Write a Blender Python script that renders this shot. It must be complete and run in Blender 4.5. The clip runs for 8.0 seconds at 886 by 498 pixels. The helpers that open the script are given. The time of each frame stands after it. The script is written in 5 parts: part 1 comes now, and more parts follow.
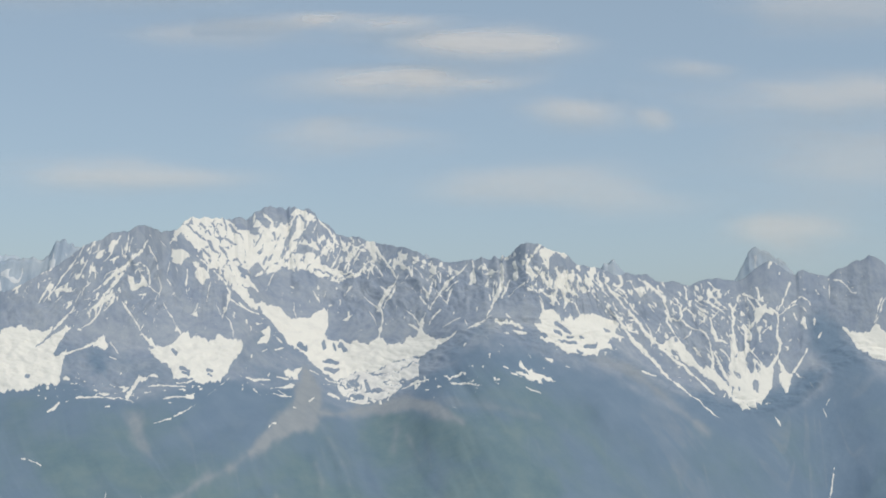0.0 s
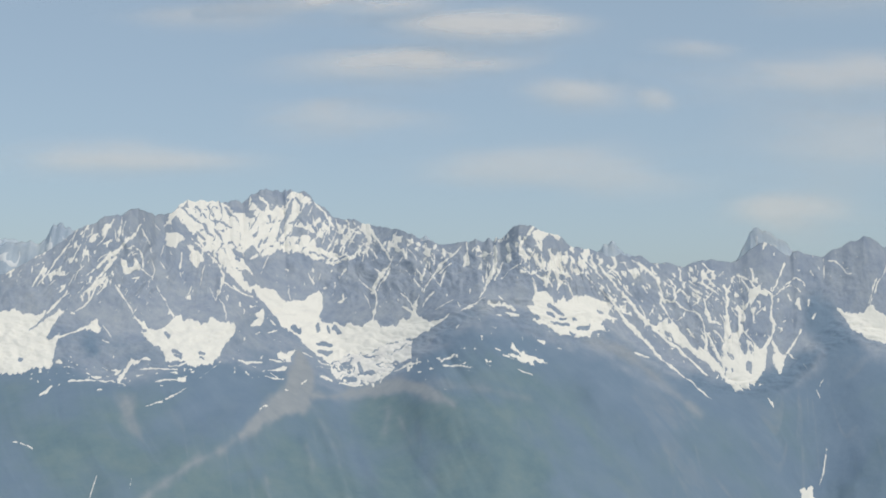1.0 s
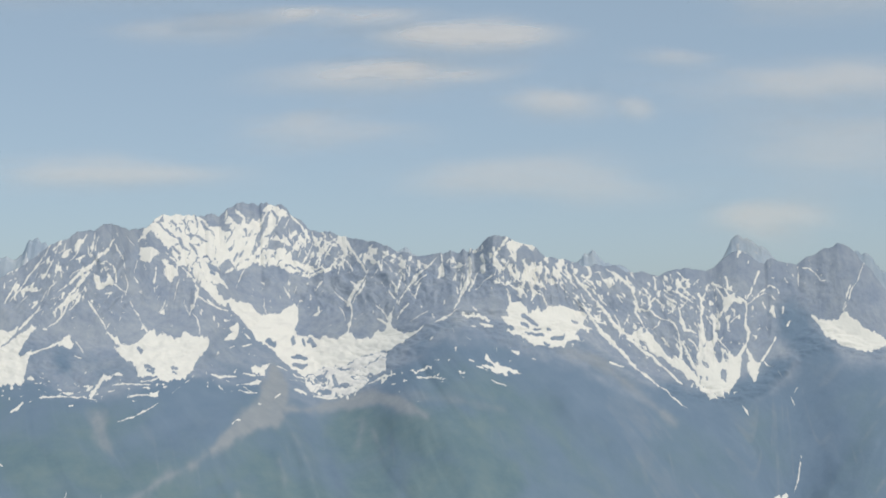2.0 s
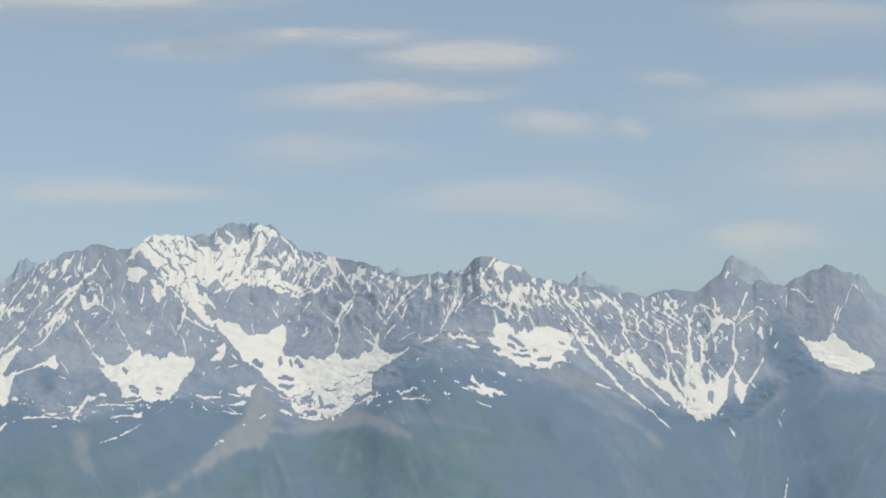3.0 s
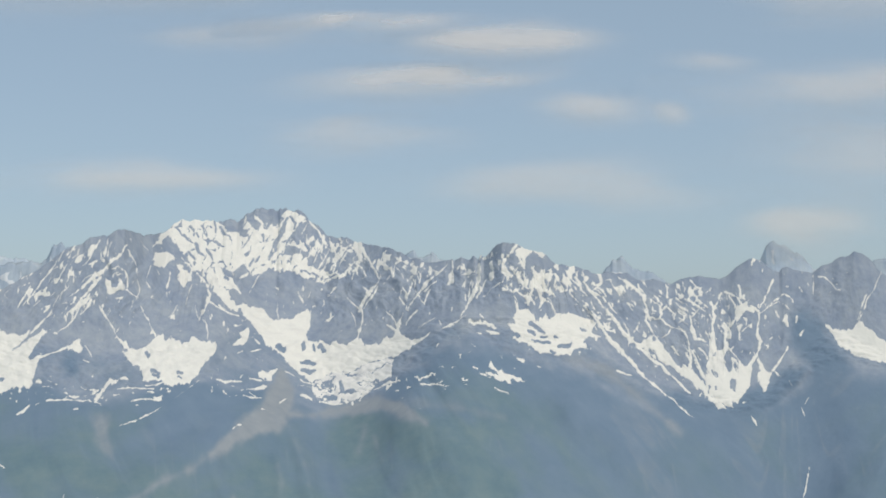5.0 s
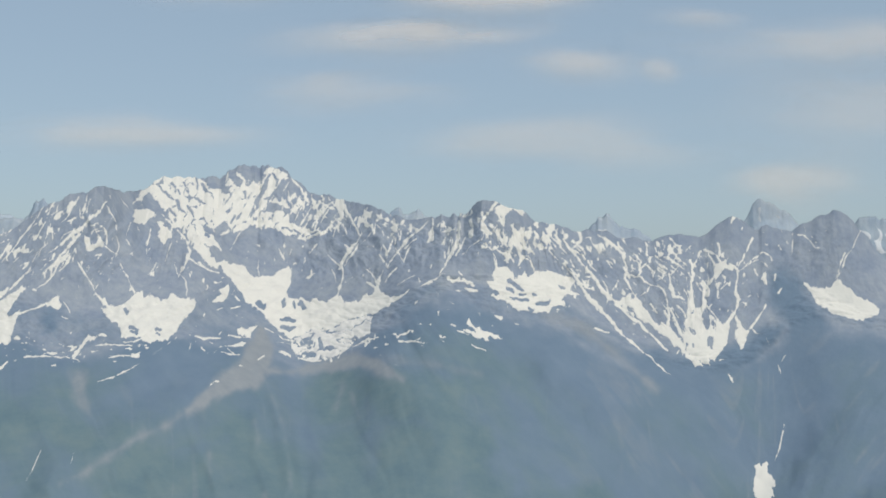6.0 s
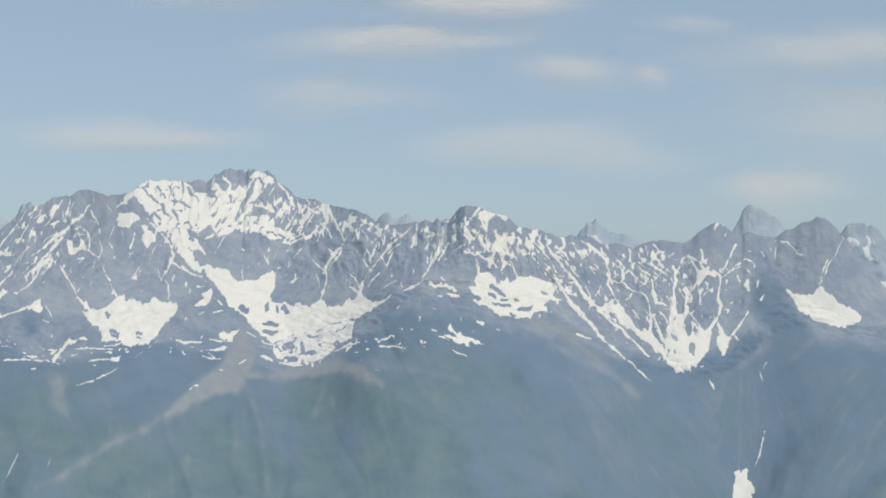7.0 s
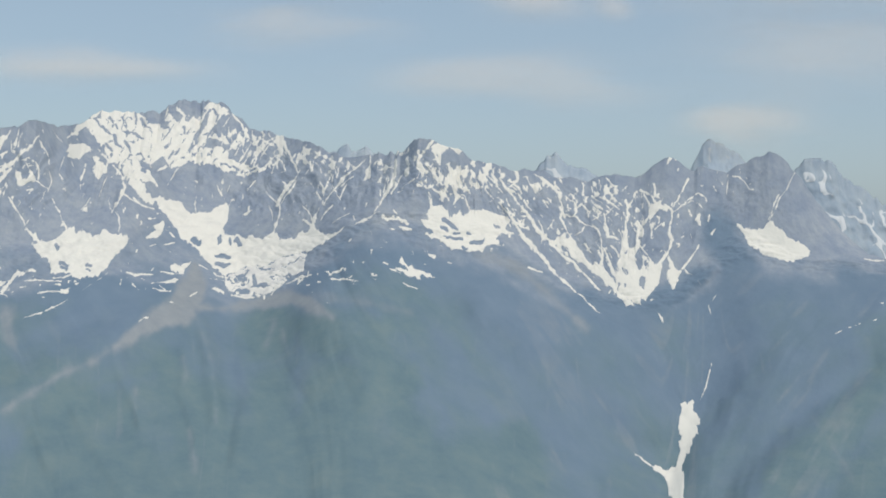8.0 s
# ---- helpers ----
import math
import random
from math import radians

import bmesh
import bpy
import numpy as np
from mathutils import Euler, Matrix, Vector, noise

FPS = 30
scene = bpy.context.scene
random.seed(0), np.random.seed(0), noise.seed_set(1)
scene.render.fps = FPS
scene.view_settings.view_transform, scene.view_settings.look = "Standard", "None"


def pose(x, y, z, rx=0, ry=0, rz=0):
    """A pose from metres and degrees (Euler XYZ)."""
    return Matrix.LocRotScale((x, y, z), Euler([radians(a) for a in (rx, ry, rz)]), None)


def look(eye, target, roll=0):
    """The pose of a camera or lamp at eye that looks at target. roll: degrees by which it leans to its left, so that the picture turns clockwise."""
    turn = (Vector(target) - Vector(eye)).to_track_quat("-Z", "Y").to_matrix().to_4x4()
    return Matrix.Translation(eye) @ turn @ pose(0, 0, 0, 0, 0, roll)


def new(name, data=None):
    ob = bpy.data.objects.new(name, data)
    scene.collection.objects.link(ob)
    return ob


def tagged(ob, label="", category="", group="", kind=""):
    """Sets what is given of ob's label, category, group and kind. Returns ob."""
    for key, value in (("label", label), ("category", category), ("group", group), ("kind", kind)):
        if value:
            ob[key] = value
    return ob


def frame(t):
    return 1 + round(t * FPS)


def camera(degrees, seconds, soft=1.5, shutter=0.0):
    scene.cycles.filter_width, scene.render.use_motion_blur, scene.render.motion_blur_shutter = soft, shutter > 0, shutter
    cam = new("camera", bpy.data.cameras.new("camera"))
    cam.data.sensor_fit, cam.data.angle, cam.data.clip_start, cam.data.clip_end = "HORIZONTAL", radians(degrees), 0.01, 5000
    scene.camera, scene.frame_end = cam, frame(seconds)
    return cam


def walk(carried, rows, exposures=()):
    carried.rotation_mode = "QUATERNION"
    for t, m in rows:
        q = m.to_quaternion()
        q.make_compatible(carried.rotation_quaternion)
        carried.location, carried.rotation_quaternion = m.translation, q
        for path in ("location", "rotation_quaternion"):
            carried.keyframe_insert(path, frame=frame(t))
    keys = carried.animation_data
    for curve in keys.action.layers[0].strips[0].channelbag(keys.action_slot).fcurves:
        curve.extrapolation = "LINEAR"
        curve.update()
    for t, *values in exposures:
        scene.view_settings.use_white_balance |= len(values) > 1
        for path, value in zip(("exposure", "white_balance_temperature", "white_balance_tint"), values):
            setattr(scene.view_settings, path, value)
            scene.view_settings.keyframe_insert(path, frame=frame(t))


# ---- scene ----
cam = camera(40, 8.0, soft=1.75)
PATH = [
    (0.0, -128, 0.8, 589.97, 94.69, -0.468, 0.899),
    (0.1, -124.8, 0.78, 590.22, 94.835, -0.369, 0.93),
    (0.2, -121.6, 0.76, 590.47, 94.245, -0.27, 0.856),
    (0.3, -118.4, 0.74, 590.72, 94.382, -0.17, 1.56),
    (0.4, -115.2, 0.72, 590.97, 94.358, -0.071, 1.728),
    (0.5, -112, 0.7, 591.22, 94.455, 0.028, 1.969),
    (0.6, -108.8, 0.68, 591.47, 94.374, -0.035, 1.54),
    (0.7, -105.6, 0.66, 591.72, 94.39, -0.098, 1.748),
    (0.8, -102.4, 0.64, 591.97, 94.164, -0.16, 1.419),
    (0.9, -99.2, 0.62, 592.22, 94.1, -0.223, 1.439),
    (1.0, -96, 0.6, 592.47, 93.795, -0.286, 1.383),
    (1.1, -92.8, 0.58, 592.722, 93.69, -0.132, 1.443),
    (1.2, -89.6, 0.56, 592.974, 93.343, 0.022, 1.024),
    (1.3, -86.4, 0.54, 593.226, 93.313, 0.177, 0.417),
    (1.4, -83.2, 0.52, 593.478, 93.501, 0.331, 0.348),
    (1.5, -80, 0.5, 593.73, 93.588, 0.485, 0.715),
    (1.6, -76.8, 0.48, 593.981, 93.938, 0.471, 0.616),
    (1.7, -73.6, 0.46, 594.231, 93.986, 0.457, 0.802),
    (2.8, -38.4, 0.24, 596.989, 95.414, 0.306, 1.228),
    (2.9, -35.2, 0.22, 597.239, 95.299, 0.292, 1.305),
    (3.0, -32, 0.2, 597.49, 95.184, 0.278, 1.178),
    (3.1, -28.8, 0.18, 597.742, 95.416, 0.147, 1.452),
    (3.2, -25.6, 0.16, 597.994, 95.998, 0.016, 2.004),
    (3.3, -22.4, 0.14, 598.246, 95.905, -0.114, 2.126),
    (3.4, -19.2, 0.12, 598.498, 95.463, -0.245, 1.63),
    (3.5, -16, 0.1, 598.75, 95.613, -0.376, 1.786),
    (3.6, -12.8, 0.08, 599, 95.498, -0.389, 2.18),
    (3.7, -9.6, 0.06, 599.25, 95.143, -0.402, 1.936),
    (3.8, -6.4, 0.04, 599.5, 94.787, -0.415, 2.229),
    (3.9, -3.2, 0.02, 599.75, 94.725, -0.428, 2.522),
    (4.0, 0, 0, 600, 95.327, -0.441, 3.212),
    (4.1, 3.2, -0.02, 600.25, 95.725, -0.102, 3.781),
    (4.2, 6.4, -0.04, 600.5, 94.978, 0.238, 3.62),
    (5.3, 41.6, -0.26, 603.26, 93.926, -0.235, 3.854),
    (5.4, 44.8, -0.28, 603.51, 93.435, -0.151, 3.973),
    (5.5, 48, -0.3, 603.76, 93.013, -0.068, 3.827),
    (5.6, 51.2, -0.32, 604.012, 92.378, -0.095, 3.973),
    (5.7, 54.4, -0.34, 604.264, 92.397, -0.122, 3.7),
    (5.8, 57.6, -0.36, 604.516, 92.469, -0.149, 3.508),
    (5.9, 60.8, -0.38, 604.768, 92.489, -0.176, 3.424),
    (6.0, 64, -0.4, 605.02, 92.337, -0.203, 3.576),
    (6.1, 67.2, -0.42, 605.27, 92.097, -0.279, 3.52),
    (6.2, 70.4, -0.44, 605.52, 91.821, -0.355, 3.431),
    (6.3, 73.6, -0.46, 605.77, 91.865, -0.43, 3.639),
    (6.4, 76.8, -0.48, 606.02, 93.224, -0.506, 3.902),
    (6.5, 80, -0.5, 606.27, 93.455, -0.582, 4.056),
    (6.6, 83.2, -0.52, 606.522, 93.878, -0.561, 4.486),
    (6.7, 86.4, -0.54, 606.774, 93.578, -0.54, 4.351),
    (6.8, 89.6, -0.56, 607.026, 93.172, -0.52, 4.001),
    (6.9, 92.8, -0.58, 607.278, 93, -0.499, 3.81),
    (7.0, 96, -0.6, 607.53, 92.521, -0.478, 3.548),
    (7.1, 99.2, -0.62, 607.78, 92.186, -0.441, 3.487),
    (7.2, 102.4, -0.64, 608.03, 92.183, -0.404, 3.138),
    (7.3, 105.6, -0.66, 608.28, 92.15, -0.368, 3.246),
    (7.4, 108.8, -0.68, 608.53, 91.529, -0.331, 3.059),
    (7.5, 112, -0.7, 608.78, 91.142, -0.294, 3.051),
    (7.6, 115.2, -0.72, 609.03, 90.581, -0.375, 2.836),
    (7.7, 118.4, -0.74, 609.28, 90.469, -0.455, 2.694),
    (7.8, 121.6, -0.76, 609.53, 90.333, -0.536, 2.417),
    (7.9, 124.8, -0.78, 609.78, 90.166, -0.616, 2.544),
    (8.0, 128, -0.8, 610.03, 89.334, -0.697, 2.117),
]
walk(cam, [(t, pose(*place)) for t, *place in PATH],
     exposures=[(0.0, -0.01), (0.5, 0.0), (1.5, 0.03), (3.0, 0.0), (4.0, 0.0), (5.5, 0.0), (6.0, -0.03), (6.5, 0.05), (7.0, 0.03), (7.5, 0.03), (8.0, 0.01)])

# ------------------------------------------------------------------ daylight
SUN_ELEVATION, SUN_AZIMUTH = 52.0, 142.0  # degrees; azimuth clockwise from the view to the north
world = bpy.data.worlds.new("sky")
scene.world = world
world.use_nodes = True
sky = world.node_tree.nodes.new("ShaderNodeTexSky")
sky.sky_type = "NISHITA"
sky.sun_disc = False
sky.sun_elevation, sky.sun_rotation = radians(SUN_ELEVATION), radians(SUN_AZIMUTH)
sky.altitude, sky.air_density, sky.dust_density, sky.ozone_density = 900, 1.0, 3.6, 0.8
background = world.node_tree.nodes["Background"]
background.inputs["Strength"].default_value = 0.14
veil = world.node_tree.nodes.new("ShaderNodeMix")  # fine summer haze, the same all round
veil.data_type = "RGBA"
veil.inputs[0].default_value, veil.inputs[7].default_value = 0.62, (2.42, 3.11, 3.6, 1)
world.node_tree.links.new(sky.outputs["Color"], veil.inputs[6])
world.node_tree.links.new(veil.outputs[2], background.inputs["Color"])

sun_data = bpy.data.lights.new("sun", "SUN")
sun_data.energy, sun_data.angle, sun_data.color = 1.95, radians(0.55), (1.0, 0.91, 0.78)
sun = new("sun", sun_data)
toward = Vector((math.sin(radians(SUN_AZIMUTH)) * math.cos(radians(SUN_ELEVATION)),
                 math.cos(radians(SUN_AZIMUTH)) * math.cos(radians(SUN_ELEVATION)), math.sin(radians(SUN_ELEVATION))))
sun.matrix_world = look(Vector((0, 0, 2500)), Vector((0, 0, 2500)) - toward)


# ------------------------------------------------------------------ materials
def material(name):
    m = bpy.data.materials.new(name)
    m.use_nodes = True
    return m, m.node_tree.nodes, m.node_tree.links, m.node_tree.nodes["Principled BSDF"]


def ramp(nodes, links, factor, stops):
    r = nodes.new("ShaderNodeValToRGB")
    r.color_ramp.elements[0].position, r.color_ramp.elements[0].color = stops[0][0], (*stops[0][1], 1)
    r.color_ramp.elements[1].position, r.color_ramp.elements[1].color = stops[-1][0], (*stops[-1][1], 1)
    for place, colour in stops[1:-1]:
        r.color_ramp.elements.new(place).color = (*colour, 1)
    links.new(factor, r.inputs["Fac"])
    return r.outputs["Color"]


def grain(nodes, links, place, metres, stretch=(1, 1, 1), detail=5.0, rough=0.6):
    """Noise whose largest lumps are about so many metres across."""
    scaled = nodes.new("ShaderNodeMapping")
    scaled.inputs["Scale"].default_value = tuple(s / metres for s in stretch)
    links.new(place, scaled.inputs["Vector"])
    n = nodes.new("ShaderNodeTexNoise")
    n.inputs["Scale"].default_value, n.inputs["Detail"].default_value, n.inputs["Roughness"].default_value = 1.0, detail, rough
    links.new(scaled.outputs["Vector"], n.inputs["Vector"])
    return n.outputs["Fac"]


def blend(nodes, links, factor, a, b, mode="MIX"):
    mix = nodes.new("ShaderNodeMix")
    mix.data_type, mix.blend_type = "RGBA", mode
    for socket, value in ((mix.inputs[0], factor), (mix.inputs[6], a), (mix.inputs[7], b)):
        if isinstance(value, (int, float)):
            socket.default_value = value
        else:
            links.new(value, socket)
    return mix.outputs[2]


def sharpen(nodes, links, value, low, high):
    r = nodes.new("ShaderNodeMapRange")
    r.interpolation_type = "SMOOTHSTEP"
    r.inputs["From Min"].default_value, r.inputs["From Max"].default_value = low, high
    links.new(value, r.inputs["Value"])
    return r.outputs["Result"]


def calc(nodes, links, kind, a, b):
    n = nodes.new("ShaderNodeMath")
    n.operation = kind
    for socket, value in zip(n.inputs, (a, b)):
        if isinstance(value, (int, float)):
            socket.default_value = value
        else:
            links.new(value, socket)
    return n.outputs[0]


def relief(nodes, links, shader, height, strength, distance):
    b = nodes.new("ShaderNodeBump")
    b.inputs["Strength"].default_value, b.inputs["Distance"].default_value = strength, distance
    links.new(height, b.inputs["Height"])
    links.new(b.outputs["Normal"], shader.inputs["Normal"])


def place_of(nodes):
    return nodes.new("ShaderNodeNewGeometry").outputs["Position"]


def mountain_material(name, dark, mid, light):
    """Schist blued by a haze tint, with heath, turf and scree where the ground carries them."""
    m, nodes, links, shader = material(name)
    at = place_of(nodes)
    coarse = grain(nodes, links, at, 58, (1, 1, 0.6), 6, 0.62)
    fine = grain(nodes, links, at, 14, (1, 1, 0.35), 7, 0.68)
    rock = ramp(nodes, links, fine, [(0.28, dark), (0.5, mid), (0.75, light)])
    tint = ramp(nodes, links, coarse, [(0.36, (0.83, 0.88, 0.95)), (0.5, (0.95, 0.97, 1.0)), (0.64, (1.07, 1.06, 1.04))])
    colour = blend(nodes, links, 1.0, rock, tint, "MULTIPLY")
    patch = grain(nodes, links, at, 60, (1, 1, 0.6), 6, 0.65)
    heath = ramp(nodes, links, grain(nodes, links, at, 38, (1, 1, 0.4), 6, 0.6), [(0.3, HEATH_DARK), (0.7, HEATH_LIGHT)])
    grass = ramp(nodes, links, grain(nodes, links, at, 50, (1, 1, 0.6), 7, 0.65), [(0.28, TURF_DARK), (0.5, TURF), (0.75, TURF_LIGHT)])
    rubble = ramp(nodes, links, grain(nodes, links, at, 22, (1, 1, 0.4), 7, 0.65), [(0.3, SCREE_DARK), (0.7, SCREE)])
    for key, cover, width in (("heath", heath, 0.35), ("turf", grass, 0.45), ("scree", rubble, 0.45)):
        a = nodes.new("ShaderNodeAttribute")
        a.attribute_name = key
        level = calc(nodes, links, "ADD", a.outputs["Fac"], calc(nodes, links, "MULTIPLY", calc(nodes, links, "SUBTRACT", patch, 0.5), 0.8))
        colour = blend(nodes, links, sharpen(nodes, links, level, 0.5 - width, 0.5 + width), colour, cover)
    links.new(colour, shader.inputs["Base Color"])
    shader.inputs["Roughness"].default_value = 0.88
    shader.inputs["Specular IOR Level"].default_value = 0.3
    relief(nodes, links, shader, grain(nodes, links, at, 9, (1, 1, 0.5), 8, 0.7), 0.55, 2.0)
    return m


RIM = (0.6, 0.6, 0.595)


def snow_material(name, clean, worn):
    m, nodes, links, shader = material(name)
    at = place_of(nodes)
    dirt = grain(nodes, links, at, 26, (1, 1, 0.6), 7, 0.66)
    colour = ramp(nodes, links, dirt, [(0.3, worn), (0.52, clean), (0.9, clean)])
    depth = nodes.new("ShaderNodeAttribute")  # metres in from the rim, where the snow is thin and dirty
    depth.attribute_name = "depth"
    thin = calc(nodes, links, "ADD", depth.outputs["Fac"], calc(nodes, links, "MULTIPLY", grain(nodes, links, at, 7, (1, 1, 0.5), 4, 0.6), 3.0))
    rim = nodes.new("ShaderNodeRGB")
    rim.outputs[0].default_value = (*RIM, 1)
    links.new(blend(nodes, links, sharpen(nodes, links, thin, 0.2, 3.4), rim.outputs[0], colour), shader.inputs["Base Color"])
    shader.inputs["Roughness"].default_value = 0.7
    shader.inputs["Specular IOR Level"].default_value = 0.25
    relief(nodes, links, shader, grain(nodes, links, at, 12, (1, 1, 0.5), 6, 0.6), 0.08, 1.0)
    return m


def cloud_material(name, density):
    """Thin cloud: light scattered by drops, thinning out towards the rim in ragged wisps."""
    m, nodes, links, shader = material(name)
    nodes.remove(shader)
    near = nodes.new("ShaderNodeTexCoord").outputs["Object"]
    rim = nodes.new("ShaderNodeVectorMath")
    rim.operation = "LENGTH"
    flat = nodes.new("ShaderNodeMapping")
    flat.inputs["Scale"].default_value = (1, 0, 1)
    scaled, curls, centred, drift = (nodes.new(k) for k in ("ShaderNodeMapping", "ShaderNodeTexNoise", "ShaderNodeVectorMath", "ShaderNodeVectorMath"))
    scaled.inputs["Scale"].default_value = (0.0022, 0.002, 0.006)
    curls.inputs["Scale"].default_value, curls.inputs["Detail"].default_value = 1.0, 4.0
    centred.operation, drift.operation = "SUBTRACT", "MULTIPLY_ADD"
    centred.inputs[1].default_value, drift.inputs[1].default_value = (0.5, 0.5, 0.5), (1.7, 0, 1.5)
    links.new(place_of(nodes), scaled.inputs["Vector"])
    links.new(scaled.outputs["Vector"], curls.inputs["Vector"])
    links.new(curls.outputs["Color"], centred.inputs[0])
    links.new(centred.outputs["Vector"], drift.inputs[0])
    links.new(near, drift.inputs[2])
    links.new(drift.outputs["Vector"], flat.inputs["Vector"])
    whole = nodes.new("ShaderNodeVectorMath")
    whole.operation = "LENGTH"
    level = nodes.new("ShaderNodeMapping")
    level.inputs["Scale"].default_value = (1, 0, 1)
    links.new(near, level.inputs["Vector"])
    links.new(level.outputs["Vector"], whole.inputs[0])
    links.new(flat.outputs["Vector"], rim.inputs[0])
    at = place_of(nodes)
    billow = grain(nodes, links, at, 420, (0.5, 0.5, 2.2), 3, 0.5)
    wisps = grain(nodes, links, at, 150, (0.35, 0.5, 2.0), 4, 0.5)
    lump = calc(nodes, links, "ADD", calc(nodes, links, "MULTIPLY", calc(nodes, links, "SUBTRACT", billow, 0.5), 1.1),
                calc(nodes, links, "MULTIPLY", calc(nodes, links, "SUBTRACT", wisps, 0.5), 0.45))
    body = calc(nodes, links, "SUBTRACT", 0.85, rim.outputs["Value"])
    amount = calc(nodes, links, "ADD", body, lump)
    inside = calc(nodes, links, "SUBTRACT", 1.0, sharpen(nodes, links, whole.outputs["Value"], 0.3, 0.99))
    thick = calc(nodes, links, "MULTIPLY", calc(nodes, links, "MULTIPLY", sharpen(nodes, links, amount, -0.2, 0.85), density), inside)
    drops, through_light, both, clear, out = (nodes.new(k) for k in (
        "ShaderNodeBsdfDiffuse", "ShaderNodeBsdfTranslucent", "ShaderNodeMixShader", "ShaderNodeBsdfTransparent", "ShaderNodeMixShader"))
    drops.inputs["Color"].default_value = through_light.inputs["Color"].default_value = CLOUD
    both.inputs[0].default_value = 0.14
    links.new(drops.outputs[0], both.inputs[1])
    links.new(through_light.outputs[0], both.inputs[2])
    links.new(thick, out.inputs[0])
    links.new(clear.outputs[0], out.inputs[1])
    links.new(both.outputs[0], out.inputs[2])
    links.new(out.outputs[0], nodes["Material Output"].inputs["Surface"])
    return m


# heath and turf are lightened and blued to stand in for haze
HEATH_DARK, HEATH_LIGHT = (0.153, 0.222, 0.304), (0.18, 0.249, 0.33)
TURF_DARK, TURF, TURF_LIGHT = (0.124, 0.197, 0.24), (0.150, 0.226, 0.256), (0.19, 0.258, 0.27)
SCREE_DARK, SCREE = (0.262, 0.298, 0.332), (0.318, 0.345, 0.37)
CLOUD = (0.80, 0.73, 0.66, 1)
# paler and bluer than bare stone: haze is tinted into the schist's colour
ROCK = mountain_material("haze_tinted_schist", (0.258, 0.303, 0.368), (0.312, 0.354, 0.412), (0.368, 0.4, 0.44))
# the same schist for far peaks, with more distance haze painted into the colour
LESS_HAZED_ROCK = mountain_material("less_hazed_schist", (0.33, 0.40, 0.465), (0.365, 0.43, 0.49), (0.40, 0.46, 0.512))
MOST_HAZED_ROCK = mountain_material("most_hazed_schist", (0.49, 0.565, 0.625), (0.525, 0.595, 0.65), (0.56, 0.625, 0.675))
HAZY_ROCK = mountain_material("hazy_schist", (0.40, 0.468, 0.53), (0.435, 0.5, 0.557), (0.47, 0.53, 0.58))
SNOW = snow_material("old_snow", (0.78, 0.765, 0.705), (0.70, 0.69, 0.645))
DIRTY_SNOW = snow_material("dirty_glacier_snow", (0.78, 0.765, 0.72), (0.58, 0.58, 0.58))
# a duller, bluer copy of the old snow: distance haze painted in
HAZED_SNOW = snow_material("haze_tinted_snow", (0.66, 0.69, 0.71), (0.58, 0.62, 0.66))

# ------------------------------------------------------------------ relief of the range
# Bearings are x/y seen from the middle of the flight; y is the distance to the north, z the altitude above the valley.
CREST_SHOULDER = [(-0.56, 2120, 664), (-0.5, 2140, 664), (-0.4671, 2150, 668), (-0.4291, 2150, 692.2), (-0.4149, 2163, 708.4),
                  (-0.4054, 2177, 721.6), (-0.3936, 2195, 736.2), (-0.3841, 2203, 750.4), (-0.3771, 2207, 763.3), (-0.37, 2211, 774.2),
                  (-0.3628, 2217, 781.1), (-0.3557, 2223, 785.8), (-0.3486, 2229, 798.1), (-0.3414, 2234, 800.7),
                  (-0.3342, 2239, 803.3), (-0.3271, 2244, 812.4), (-0.3199, 2267, 817.8), (-0.3126, 2308, 817.4),
                  (-0.3077, 2336, 815.6), (-0.3043, 2355, 810.7), (-0.2957, 2407, 820), (-0.2861, 2522, 835.3), (-0.2792, 2606, 861.8),
                  (-0.2721, 2633, 873.3), (-0.2672, 2644, 870.7), (-0.2625, 2655, 876.9), (-0.2552, 2672, 873.6),
                  (-0.2481, 2688, 877.8), (-0.2423, 2701, 872.8), (-0.2385, 2710, 872.4), (-0.2352, 2717, 883.5),
                  (-0.2299, 2726, 880.6), (-0.2265, 2732, 876)]
CREST_SUMMIT = [(-0.2219, 2739, 888.4), (-0.2172, 2746, 900.9), (-0.2125, 2752, 904.2), (-0.2092, 2755, 909.8),
                (-0.2054, 2759, 914.1), (-0.1996, 2763, 908.1), (-0.1958, 2762, 910.7), (-0.1924, 2762, 901.5),
                (-0.1901, 2762, 910.6), (-0.1854, 2761, 910.6), (-0.1815, 2761, 904), (-0.1768, 2760, 909.2), (-0.1696, 2754, 896.8),
                (-0.1662, 2751, 880.8), (-0.1575, 2735, 862.5), (-0.1504, 2722, 847.1), (-0.1433, 2706, 840.7),
                (-0.1338, 2686, 836.4), (-0.1243, 2655, 823.7), (-0.1149, 2620, 814.8), (-0.1055, 2584, 807), (-0.0961, 2545, 800.4),
                (-0.089, 2518, 791.2), (-0.0796, 2495, 775.5), (-0.0725, 2477, 774.4), (-0.0655, 2460, 765.2),
                (-0.0608, 2453, 764.8), (-0.0538, 2443, 766.4), (-0.0469, 2432, 766.9), (-0.0422, 2424, 768.6),
                (-0.0376, 2414, 772.5), (-0.0329, 2405, 765.2), (-0.0282, 2395, 771.2)]
